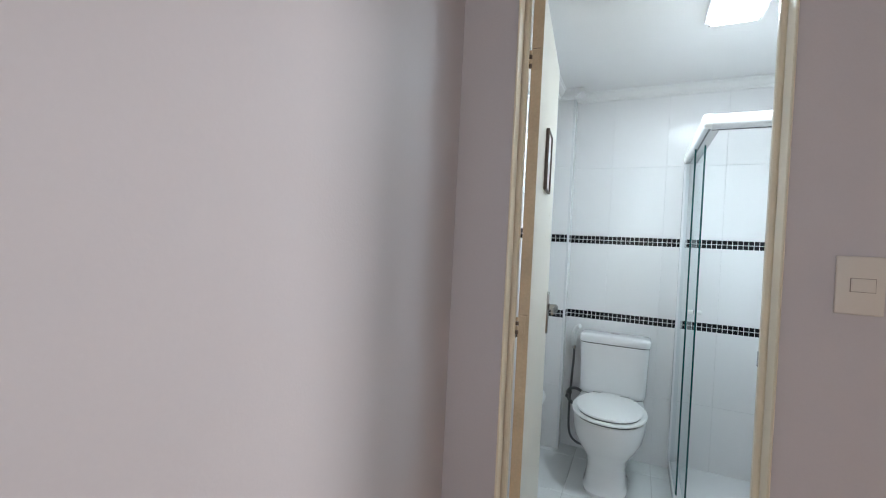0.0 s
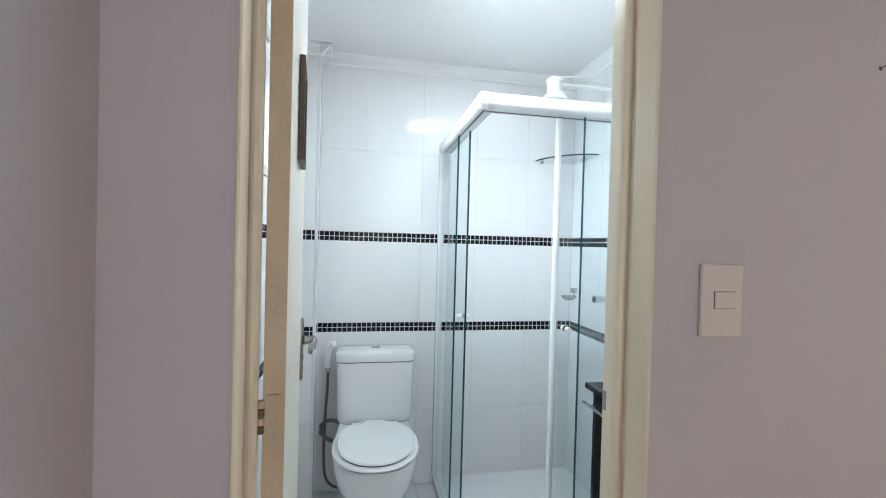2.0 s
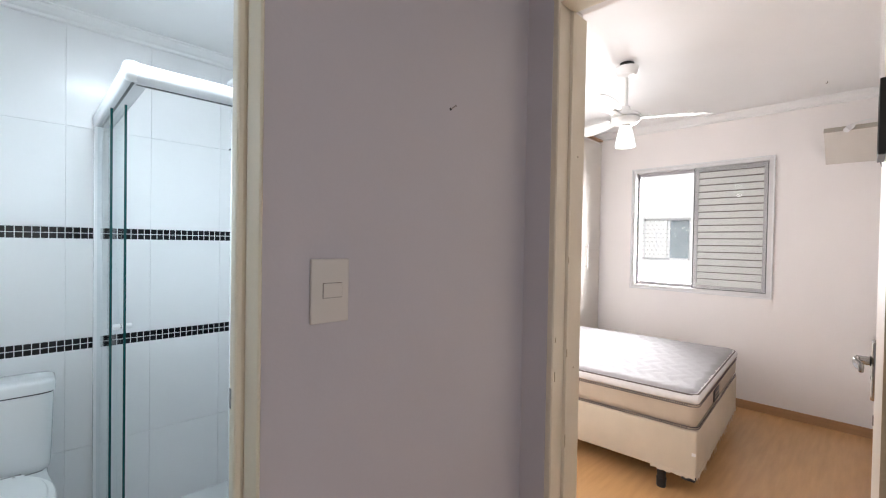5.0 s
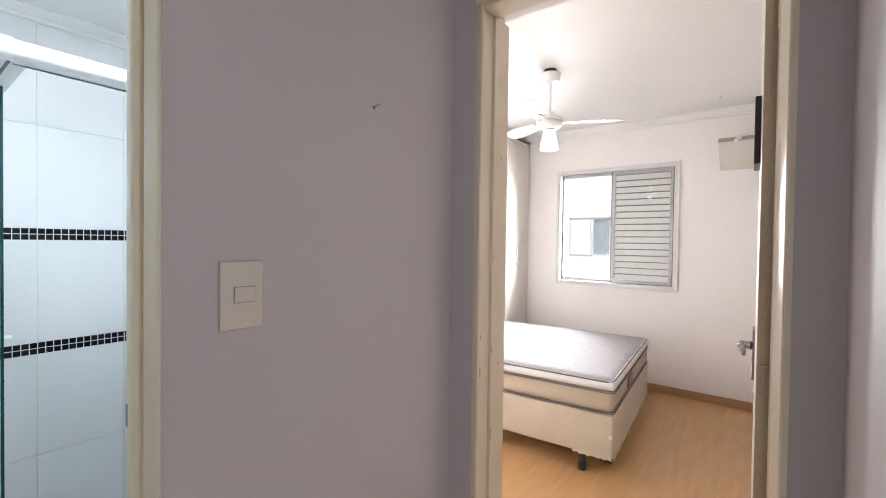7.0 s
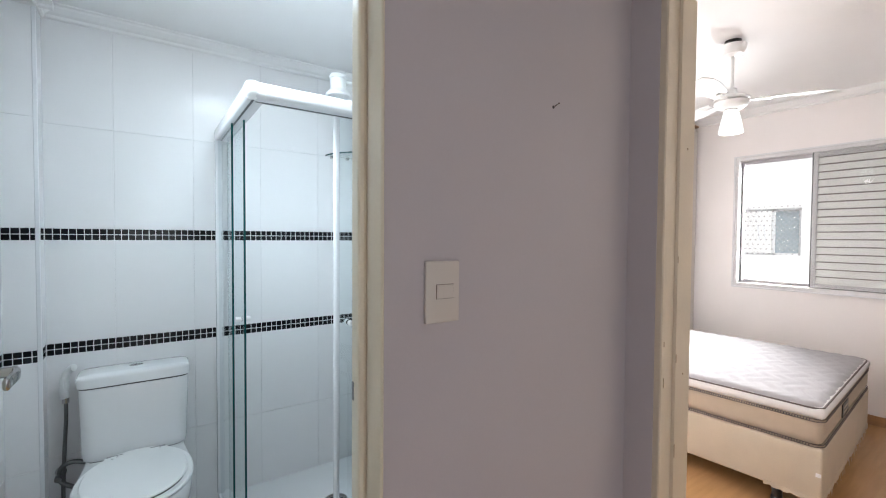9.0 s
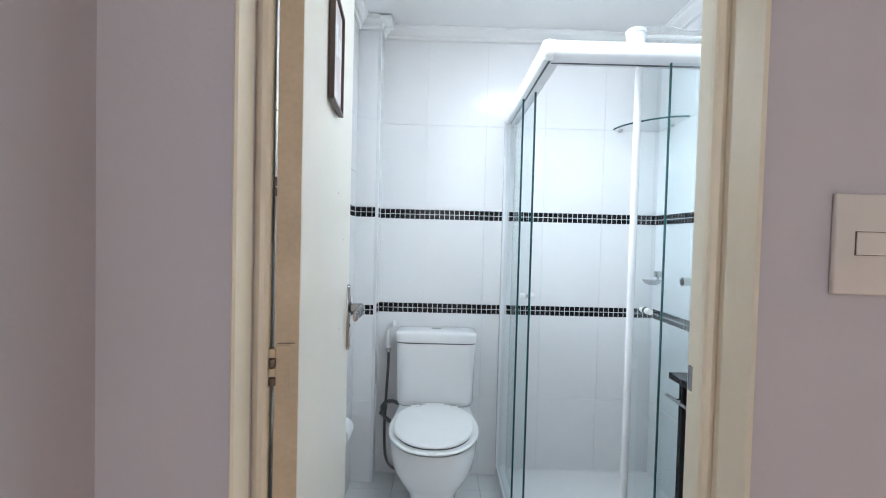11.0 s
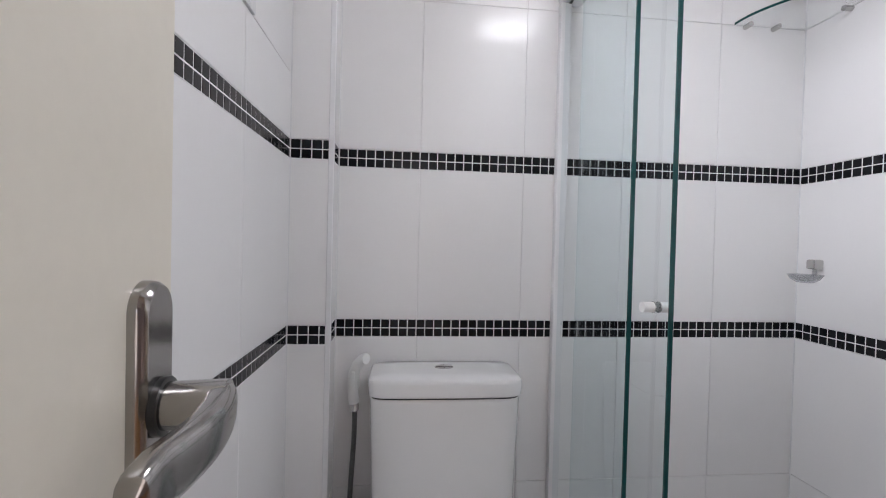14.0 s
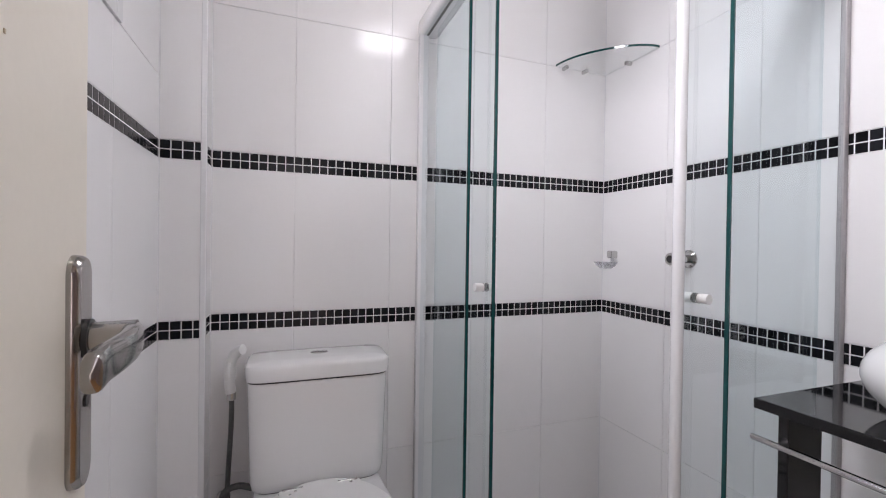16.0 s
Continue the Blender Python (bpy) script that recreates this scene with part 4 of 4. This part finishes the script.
    part("torn_edge", torn([((x0 + 0.006 + (x1 - x0 - 0.012) * i / n, y0 - 0.0012), (0, -1)) for i in range(n + 1)], 0.020), SUEDE, ob, "torn cloth edge")
    part("torn_edge", torn([((x0 - 0.0012, y0 + 0.006 + 0.22 * i / 16), (-1, 0)) for i in range(17)], 0.012), SUEDE, ob, "torn cloth edge")
    part("torn_patch", torn([((x0 - 0.003, y0 + 0.004 + 0.02 * i / 5), (-1, 0)) for i in range(6)], 0.004), BORDER, ob).location.z = 0.12
    fr = bmesh.new()
    for i in range(40):
        x = x0 + 0.01 + rnd.random() * (x1 - x0 - 0.02)
        L = 0.015 + 0.03 * rnd.random()
        add_rod(fr, (x, y0 - 0.001, low + 0.004), (x + rnd.uniform(-0.012, 0.012), y0 - 0.006, low - L), 0.0011, 0.0005, 5)
    part("frayed_edge", fr, SUEDE, ob, "frayed fabric threads")["kind"] = "stuff"


bed()


def ceiling_fan():
    x, y = 2.75, 1.665
    ob = thing("ceiling_fan", "white three-blade ceiling fan with a lit glass shade", "ceiling fan", pose(x, y, 0))
    part("canopy", lathe([(0, 2.392), (0.02, 2.392), (0.05, 2.402), (0.064, 2.425), (0.068, 2.452), (0.0, 2.452)], 32), PLASTIC, ob, smooth=True)
    part("mount", rod((0, 0, 2.45), (0, 0, RZ), 0.042), BLACK, ob, smooth=True)
    part("rod", rod((0, 0, 2.20), (0, 0, 2.40), 0.0095), PLASTIC, ob, smooth=True)
    part("motor", lathe([(0, 2.095), (0.05, 2.095), (0.075, 2.11), (0.085, 2.125), (0.085, 2.135), (0.072, 2.14), (0.088, 2.145), (0.088, 2.155), (0.066, 2.168), (0.03, 2.178), (0.022, 2.21), (0, 2.215)], 40), PLASTIC, ob, smooth=True)
    for i in range(3):
        a = -58 + 120 * i
        m = pose(0, 0, 2.142, 0, 0, a)
        bl = []
        for s in range(13):
            t = s / 12
            w = 0.030 + 0.032 * math.sin(min(1, t * 1.5) * math.pi / 2) - (0.028 * max(0, (t - 0.75) / 0.25) ** 2)
            xx = 0.14 + 0.335 * t
            bl.append([(xx, -w, -0.010), (xx, w, 0.012), (xx, w, 0.018), (xx, -w, -0.004)])
        b = part("blade", loft(bl), PLASTIC, ob)
        b.matrix_basis = m
        br = part("bracket", box(0.07, 0.19, -0.014, 0.014, -0.006, 0.0, 0.002), PLASTIC, ob)
        br.matrix_basis = m
    sh = part("shade", lathe([(0.028, 2.095), (0.034, 2.085), (0.046, 2.04), (0.056, 1.99), (0.060, 1.965), (0.058, 1.958), (0.05, 1.957), (0.0, 1.96)], 36), SHADEGLOW, ob, "frosted glass shade, glowing", True)
    sh.visible_shadow = False
    part("shade_ring", lathe([(0.0, 2.085), (0.032, 2.085), (0.034, 2.10), (0.0, 2.10)], 28), CHROME, ob, smooth=True)


ceiling_fan()


def bedroom_window():
    ob = thing("window_bedroom", "aluminium sliding window with a louvred shutter, half open", "")
    ob["kind"] = "structure"
    xa, xb = RX - 0.012, RX + 0.075
    w = 0.028
    part("window_frame", boxes((xa, xb, QY0, QY0 + w, QZ0, QZ1), (xa, xb, QY1 - w, QY1, QZ0, QZ1), (xa, xb, QY0 + w, QY1 - w, QZ0, QZ0 + w), (xa, xb, QY0 + w, QY1 - w, QZ1 - w, QZ1), bevel=0.002), PALEALU, ob)
    part("window_trim", boxes((RX - 0.02, RX - 0.001, QY0 - 0.012, QY0, QZ0 - 0.012, QZ1 + 0.012), (RX - 0.02, RX - 0.001, QY1, QY1 + 0.012, QZ0 - 0.012, QZ1 + 0.012),
                              (RX - 0.02, RX - 0.001, QY0, QY1, QZ0 - 0.012, QZ0), (RX - 0.02, RX - 0.001, QY0, QY1, QZ1, QZ1 + 0.012)), ALUWHITE, ob)
    # shutter leaf over the half nearer the bedroom's south wall
    a, b = QY0 + w + 0.002, 1.700
    z0, z1 = QZ0 + w + 0.002, QZ1 - w - 0.002
    xs = RX + 0.006
    sh = part("shutter", boxes((xs, xs + 0.026, a, a + 0.032, z0, z1), (xs, xs + 0.026, b - 0.036, b, z0, z1), (xs, xs + 0.026, a + 0.032, b - 0.036, z0, z0 + 0.036), (xs, xs + 0.026, a + 0.032, b - 0.036, z1 - 0.036, z1), bevel=0.002), ALU, ob, "aluminium shutter leaf")
    part("gasket", boxes((xs - 0.003, xs + 0.001, a, a + 0.007, z0, z1), (xs - 0.003, xs + 0.001, b - 0.006, b + 0.002, z0, z1), (xs - 0.003, xs + 0.001, a + 0.007, b - 0.006, z0, z0 + 0.006)), BLACK, sh)
    # dark sheet behind the slats paints the shade in their slits
    part("slit_shade_sheet", box(xs + 0.024, xs + 0.026, a + 0.03, b - 0.034, z0 + 0.03, z1 - 0.03), PIPING, sh)
    n = 17
    step = (z1 - z0 - 0.072) / n
    first = None
    for i in range(n):
        z = z0 + 0.036 + i * step
        if first is None:
            bm = loft([[(xs - 0.001, yy, z + step * 0.03), (xs + 0.002, yy, z), (xs + 0.006, yy, z + step * 0.03), (xs + 0.022, yy, z + step * 0.84), (xs + 0.019, yy, z + step * 0.86)] for yy in (a + 0.031, b - 0.035)])
            s = part("slat", bm, SLAT, sh)
            first = s
        else:
            s = new("slat", first.data)
            s.parent = sh
            s.location = (0, 0, i * step)
    # glass leaf behind the shutter's free half
    xg = RX + 0.045
    gl = part("sash", boxes((xg, xg + 0.02, b - 0.03, b, z0, z1), (xg, xg + 0.02, QY1 - w - 0.02, QY1 - w, z0, z1), (xg, xg + 0.02, b, QY1 - w - 0.02, z0, z0 + 0.03), (xg, xg + 0.02, b, QY1 - w - 0.02, z1 - 0.03, z1)), ALU, ob)
    p = part("pane", box(xg + 0.008, xg + 0.012, b, QY1 - w - 0.02, z0 + 0.03, z1 - 0.03), PANE, gl)
    p.visible_shadow = False
    part("pull", box(xs - 0.008, xs, b - 0.024, b - 0.012, 1.40, 1.47, 0.002), ALU, sh)
    p2 = part("pane", box(RX - 0.006, RX - 0.002, QY0 + w, b, z0, z1), PANE, ob)
    p2.visible_shadow = False


bedroom_window()


def wardrobe():
    ob = thing("wardrobe", "tall off-white wardrobe in the bedroom corner", "wardrobe")
    x0, x1, y0, y1, z1 = 3.84, RX - 0.016, 2.56, 3.075, 2.41
    part("carcass", box(x0, x1, y0 + 0.02, y1, 0.0, z1, 0.003), BEDWALL, ob)
    part("door", box(x0 + 0.003, x1 - 0.003, y0, y0 + 0.018, 0.08, z1 - 0.03, 0.002), SWITCHP, ob, "off-white panel door")
    h = part("handle", rod((4.02, y0 - 0.026, 1.10), (4.02, y0 - 0.026, 1.35), 0.005, seg=12), CHROME, ob, "slim chrome bar handle", True)
    for z in (1.13, 1.32):
        part("handle_post", rod((4.02, y0 - 0.026, z), (4.02, y0 + 0.001, z), 0.004, seg=10), CHROME, h, smooth=True)
    part("cornice", box(x0 - 0.004, x1, y0 - 0.012, y0 + 0.03, z1, z1 + 0.018, 0.003), BASEWOOD, ob, "brown top edge")


wardrobe()


def tilted_shelf():
    ob = thing("wall_shelf", "tilted beige wall shelf with a darker front edge", "shelf")
    m = Matrix.Translation((RX - 0.002, 0, 1.975)) @ pose(0, 0, 0, 0, 38, 0)
    b = part("board", box(-0.31, 0.0, 0.500, 0.822, -0.006, 0.008, 0.002), SHELFBOARD, ob)
    b.matrix_basis = m
    e = part("front_edge", box(-0.316, -0.31, 0.500, 0.824, -0.010, 0.034, 0.002), SHELFEDGE, ob, "darker edge strip")
    e.matrix_basis = m
    k = part("camera_mount", tube([(-0.318, 0.68, 0.02), (-0.335, 0.69, -0.01), (-0.34, 0.705, -0.04)], 0.018, 12), PLASTIC, ob, "white plastic fitting", True)
    k.matrix_basis = m
    c = part("cable", tube([(-0.33, 0.67, 0.03), (-0.33, 0.60, 0.055), (-0.33, 0.52, 0.035)], 0.004, 6), PLASTIC, ob, smooth=True)
    c.matrix_basis = m


tilted_shelf()


def door_picture():
    """Small framed print on the bedroom door."""
    ob = thing("framed_picture", "small black-framed picture hung on the bedroom door", "picture", pose(1.302, 0.5355, 0, 0, 0, 0.65), "framed prints on the doors")
    x0, x1, z0, z1 = 0.20, 0.34, 1.565, 1.745
    part("frame", boxes((x0, x0 + 0.010, 0.001, 0.015, z0, z1), (x1 - 0.010, x1, 0.001, 0.015, z0, z1),
                        (x0 + 0.010, x1 - 0.010, 0.001, 0.015, z0, z0 + 0.012), (x0 + 0.010, x1 - 0.010, 0.001, 0.015, z1 - 0.012, z1), bevel=0.002), BLACK, ob)
    part("print", box(x0 + 0.010, x1 - 0.010, 0.001, 0.008, z0 + 0.012, z1 - 0.012), PICTURE, ob)


door_picture()


def wall_plug():
    ob = thing("wall_plug", "small black plug with a thin looped cable on the wall", "plug")
    part("body", box(4.18, 4.22, 0.4955, 0.522, 1.83, 1.875, 0.004), BLACK, ob)
    part("cable", tube([(4.20, 0.515, 1.873), (4.20, 0.53, 1.91), (4.15, 0.535, 1.945), (4.18, 0.52, 1.975), (4.22, 0.51, 1.94)], 0.003, 6), BLACK, ob, smooth=True)


wall_plug()


# ---- outside ----
def opposite_building():
    ob = thing("apartment_building", "white apartment facade across the yard with a netted window", "building")
    X = 12.0
    wy0, wy1, wz0, wz1 = 3.80, 4.95, 0.99, 2.07
    part("wall", boxes((X, X + 6, -20, wy0, -12, 16), (X, X + 6, wy1, 34, -12, 16), (X, X + 6, wy0, wy1, -12, wz0), (X, X + 6, wy0, wy1, wz1, 16)), FACADE, ob)
    win = part("window", boxes((X + 0.06, X + 0.12, wy0, wy0 + 0.05, wz0, wz1), (X + 0.06, X + 0.12, 4.30, 4.36, wz0, wz1), (X + 0.06, X + 0.12, wy1 - 0.05, wy1, wz0, wz1),
                               (X + 0.06, X + 0.12, wy0, wy1, wz0, wz0 + 0.05), (X + 0.06, X + 0.12, wy0, wy1, wz1 - 0.05, wz1)), ALUWHITE, ob)
    part("pane", box(X + 0.10, X + 0.11, wy0 + 0.05, 4.30, wz0 + 0.05, wz1 - 0.05), FARGLASS, win)
    part("shutter_leaf", box(X + 0.012, X + 0.03, 4.36, wy1 - 0.05, wz0 + 0.05, wz1 - 0.05), FACADE, win)
    t = part("tilted_sash", boxes((X + 0.0, X + 0.03, 4.14, 4.17, 1.35, 1.75), (X + 0.0, X + 0.03, 4.26, 4.29, 1.35, 1.75), (X, X + 0.03, 4.17, 4.26, 1.72, 1.75)), ALUWHITE, win)
    t.matrix_basis = Matrix.Translation((0, 0.10, 0)) @ Matrix.Rotation(radians(-6), 4, "X") @ Matrix.Translation((0, 0.05, 0.42))
    net = bmesh.new()
    k = 0.11
    for i in range(-11, 12):
        for s in (-1, 1):
            pts = []
            for q in range(0, 101):
                yy = wy0 + (wy1 - wy0) * q / 100
                zz = wz0 + s * (yy - wy0) + i * k * 1.0
                if wz0 <= zz <= wz1:
                    pts.append((X - 0.01 - 0.002 * s, yy, zz))
            if len(pts) > 1:
                add_rod(net, pts[0], pts[-1], 0.002, seg=5)
    knots = bmesh.new()
    for i in range(12):
        for j in range(11):
            yy, zz = wy0 + 0.03 + i * k + (j % 2) * k / 2, wz0 + 0.03 + j * k
            if yy < wy1:
                add_box(knots, X - 0.03, X - 0.012, yy - 0.011, yy + 0.011, zz - 0.011, zz + 0.011)
    part("net_knots", knots, PIPING, ob, "dark net clips")["kind"] = "stuff"
    part("safety_net", net, NET, ob, "fine white safety net")


opposite_building()


def ceiling_hook():
    ob = thing("ceiling_hook", "small grey hook in the bedroom ceiling", "hook")
    part("hook", tube([(3.95, 0.80, RZ), (3.95, 0.80, RZ - 0.008), (3.952, 0.805, RZ - 0.012), (3.955, 0.81, RZ - 0.007)], 0.002, 6), STEEL, ob, smooth=True)


ceiling_hook()
# unseen wall, added to keep direct sun out of the bathroom
structure("wall_sun_blocker", box(-9, -7, -14, 20, -12, 15), FACADE, "unseen plain wall that keeps the sun off the bath window")
structure("ground", box(-150, 150, -150, 150, -12.3, -12.0), GROUT, "pale paved yard far below")


# ---- tiles ----
TW, TH, TT = 0.311, 0.4415, 0.004
ROWSZ = ((-0.03, 0.391), (0.391, 0.832), (0.884, 1.3265), (1.3785, 1.820), (1.820, 2.262))
BANDS = (0.832, 1.3265)
tile_meshes = {}


def tile_mesh(w, h, mat, gap=0.0008, lift=TT, edge=0.0012):
    key = (round(w, 4), round(h, 4), mat.name)
    if key not in tile_meshes:
        a, b = w / 2 - gap, h / 2 - gap
        v = [(-a, 0, -b), (a, 0, -b), (a, 0, b), (-a, 0, b)]
        v += [(-a, lift - edge, -b), (a, lift - edge, -b), (a, lift - edge, b), (-a, lift - edge, b)]
        v += [(-a + edge, lift, -b + edge), (a - edge, lift, -b + edge), (a - edge, lift, b - edge), (-a + edge, lift, b - edge)]
        f = [(8, 9, 10, 11)]
        for o in (0, 4):
            for i in range(4):
                f.append((o + i, o + (i + 1) % 4, o + 4 + (i + 1) % 4, o + 4 + i))
        me = bpy.data.meshes.new("tile")
        me.from_pydata(v, [], f)
        me.materials.append(mat)
        me.update()
        tile_meshes[key] = me
    return tile_meshes[key]


def lay(wall, origin, along, out, u0, u1, seams, mosaic, skip=()):
    """Tiles on a wall: origin on the tile face's line, u runs along it. skip: (u0, u1, z0, z1) left open."""
    along, out = Vector(along), Vector(out)
    rot = Matrix((along, out, Vector((0, 0, 1)))).transposed().to_4x4()
    cuts = [u0] + [s for s in seams if u0 + 0.01 < s < u1 - 0.01] + [u1]

    def put(name, w, h, u, z, mat, gap, edge):
        ob = new(name, tile_mesh(w, h, mat, gap, TT, edge))
        p = Vector(origin) + along * u + Vector((0, 0, z)) - out * TT
        ob.parent = wall
        ob.matrix_basis = Matrix.Translation(p) @ rot
    for z0, z1 in ROWSZ:
        for a, b in zip(cuts, cuts[1:]):
            pieces = [(a, b, z0, z1)]
            for s0, s1, t0, t1 in skip:
                nxt = []
                for p0, p1, q0, q1 in pieces:
                    if p1 <= s0 or p0 >= s1 or q1 <= t0 or q0 >= t1:
                        nxt.append((p0, p1, q0, q1))
                        continue
                    if q0 < t0:
                        nxt.append((p0, p1, q0, t0))
                    if q1 > t1:
                        nxt.append((p0, p1, t1, q1))
                    c0, c1 = max(q0, t0), min(q1, t1)
                    if p0 < s0:
                        nxt.append((p0, s0, c0, c1))
                    if p1 > s1:
                        nxt.append((s1, p1, c0, c1))
                pieces = nxt
            for p0, p1, q0, q1 in pieces:
                if p1 - p0 > 0.006 and q1 - q0 > 0.006:
                    put("tile", p1 - p0, q1 - q0, (p0 + p1) / 2, (q0 + q1) / 2, TILE, 0.0005, 0.0010)
    n = max(1, round((u1 - u0) / 0.026))
    s = (u1 - u0) / n
    for zb in BANDS if mosaic else ():
        a, b = Vector(origin) + along * u0 - out * TT, Vector(origin) + along * u1 - out * 0.0009
        strip = box(min(a.x, b.x), max(a.x, b.x), min(a.y, b.y), max(a.y, b.y), zb + 0.0004, zb + 0.0516)
        part("grout_band", strip, WHITEGROUT, wall)
        for r in range(2):
            for i in range(n):
                put("mosaic_tile", s, 0.026, u0 + (i + 0.5) * s, zb + 0.013 + 0.026 * r, MOSAIC, 0.0013, 0.001)


lay(wall_bn, (0, BY1, 0), (-1, 0, 0), (0, -1, 0), -BX1, -PX, [-(-0.122 + TW * i) for i in range(4, -1, -1)], True)
lay(wall_be, (BX1, 0, 0), (0, 1, 0), (-1, 0, 0), BY0, BY1, [2.715 - TW * i for i in range(4, -1, -1)], True)
lay(wall_bw, (BX0, 0, 0), (0, -1, 0), (1, 0, 0), -PY, -BY0, [-2.607 + TW * i for i in range(4)], True, [(-WY1, -WY0, WZ0, WZ1)])
lay(pil, (0, PY, 0), (-1, 0, 0), (0, -1, 0), -PX, -BX0, [], True)
lay(pil, (PX, 0, 0), (0, 1, 0), (1, 0, 0), PY, BY1, [], True)
structure("trim_corner_north_east", box(BX1 - 0.0025, BX1, BY1 - 0.0025, BY1, -0.03, BZ - 0.05), ALUWHITE, "white silicone bead in the tiled corner")
structure("trim_corner_duct", box(BX0, BX0 + 0.0025, PY - 0.0025, PY, -0.03, BZ - 0.05), ALUWHITE, "white silicone bead in the tiled corner")
structure("trim_corner_duct_side", box(PX, PX + 0.0025, BY1 - 0.0025, BY1, -0.03, BZ - 0.05), ALUWHITE, "white silicone bead in the tiled corner")
structure("trim_duct_corner", box(PX - 0.012, PX + 0.003, PY - 0.003, PY + 0.012, -0.03, BZ - 0.05, 0.002), ALUWHITE, "white corner profile of the pipe duct")

floor_tiles = tagged(new("floor_bath_tiles"), "white glazed floor tiles", kind="structure")
tray = structure("floor_shower", box(EX + 0.063, BX1, EY + 0.096, BY1, -0.031, 0.003), CHINA, "smooth white shower floor")
fi = [(-0.47, -0.25), (-0.25, 0.19), (0.19, 0.63), (0.63, 1.10)]
fj = [(1.46, 1.56), (1.56, 2.0), (2.0, 2.44), (2.44, 2.88), (2.88, 3.03)]
for xa, xb in fi:
    for ya, yb in fj:
        ob = new("tile", tile_mesh(xb - xa, yb - ya, FLOORTILE, 0.001, 0.006, 0.0012))
        ob.parent = floor_tiles
        ob.matrix_basis = pose((xa + xb) / 2, (ya + yb) / 2, -0.036, 90, 0, 0)
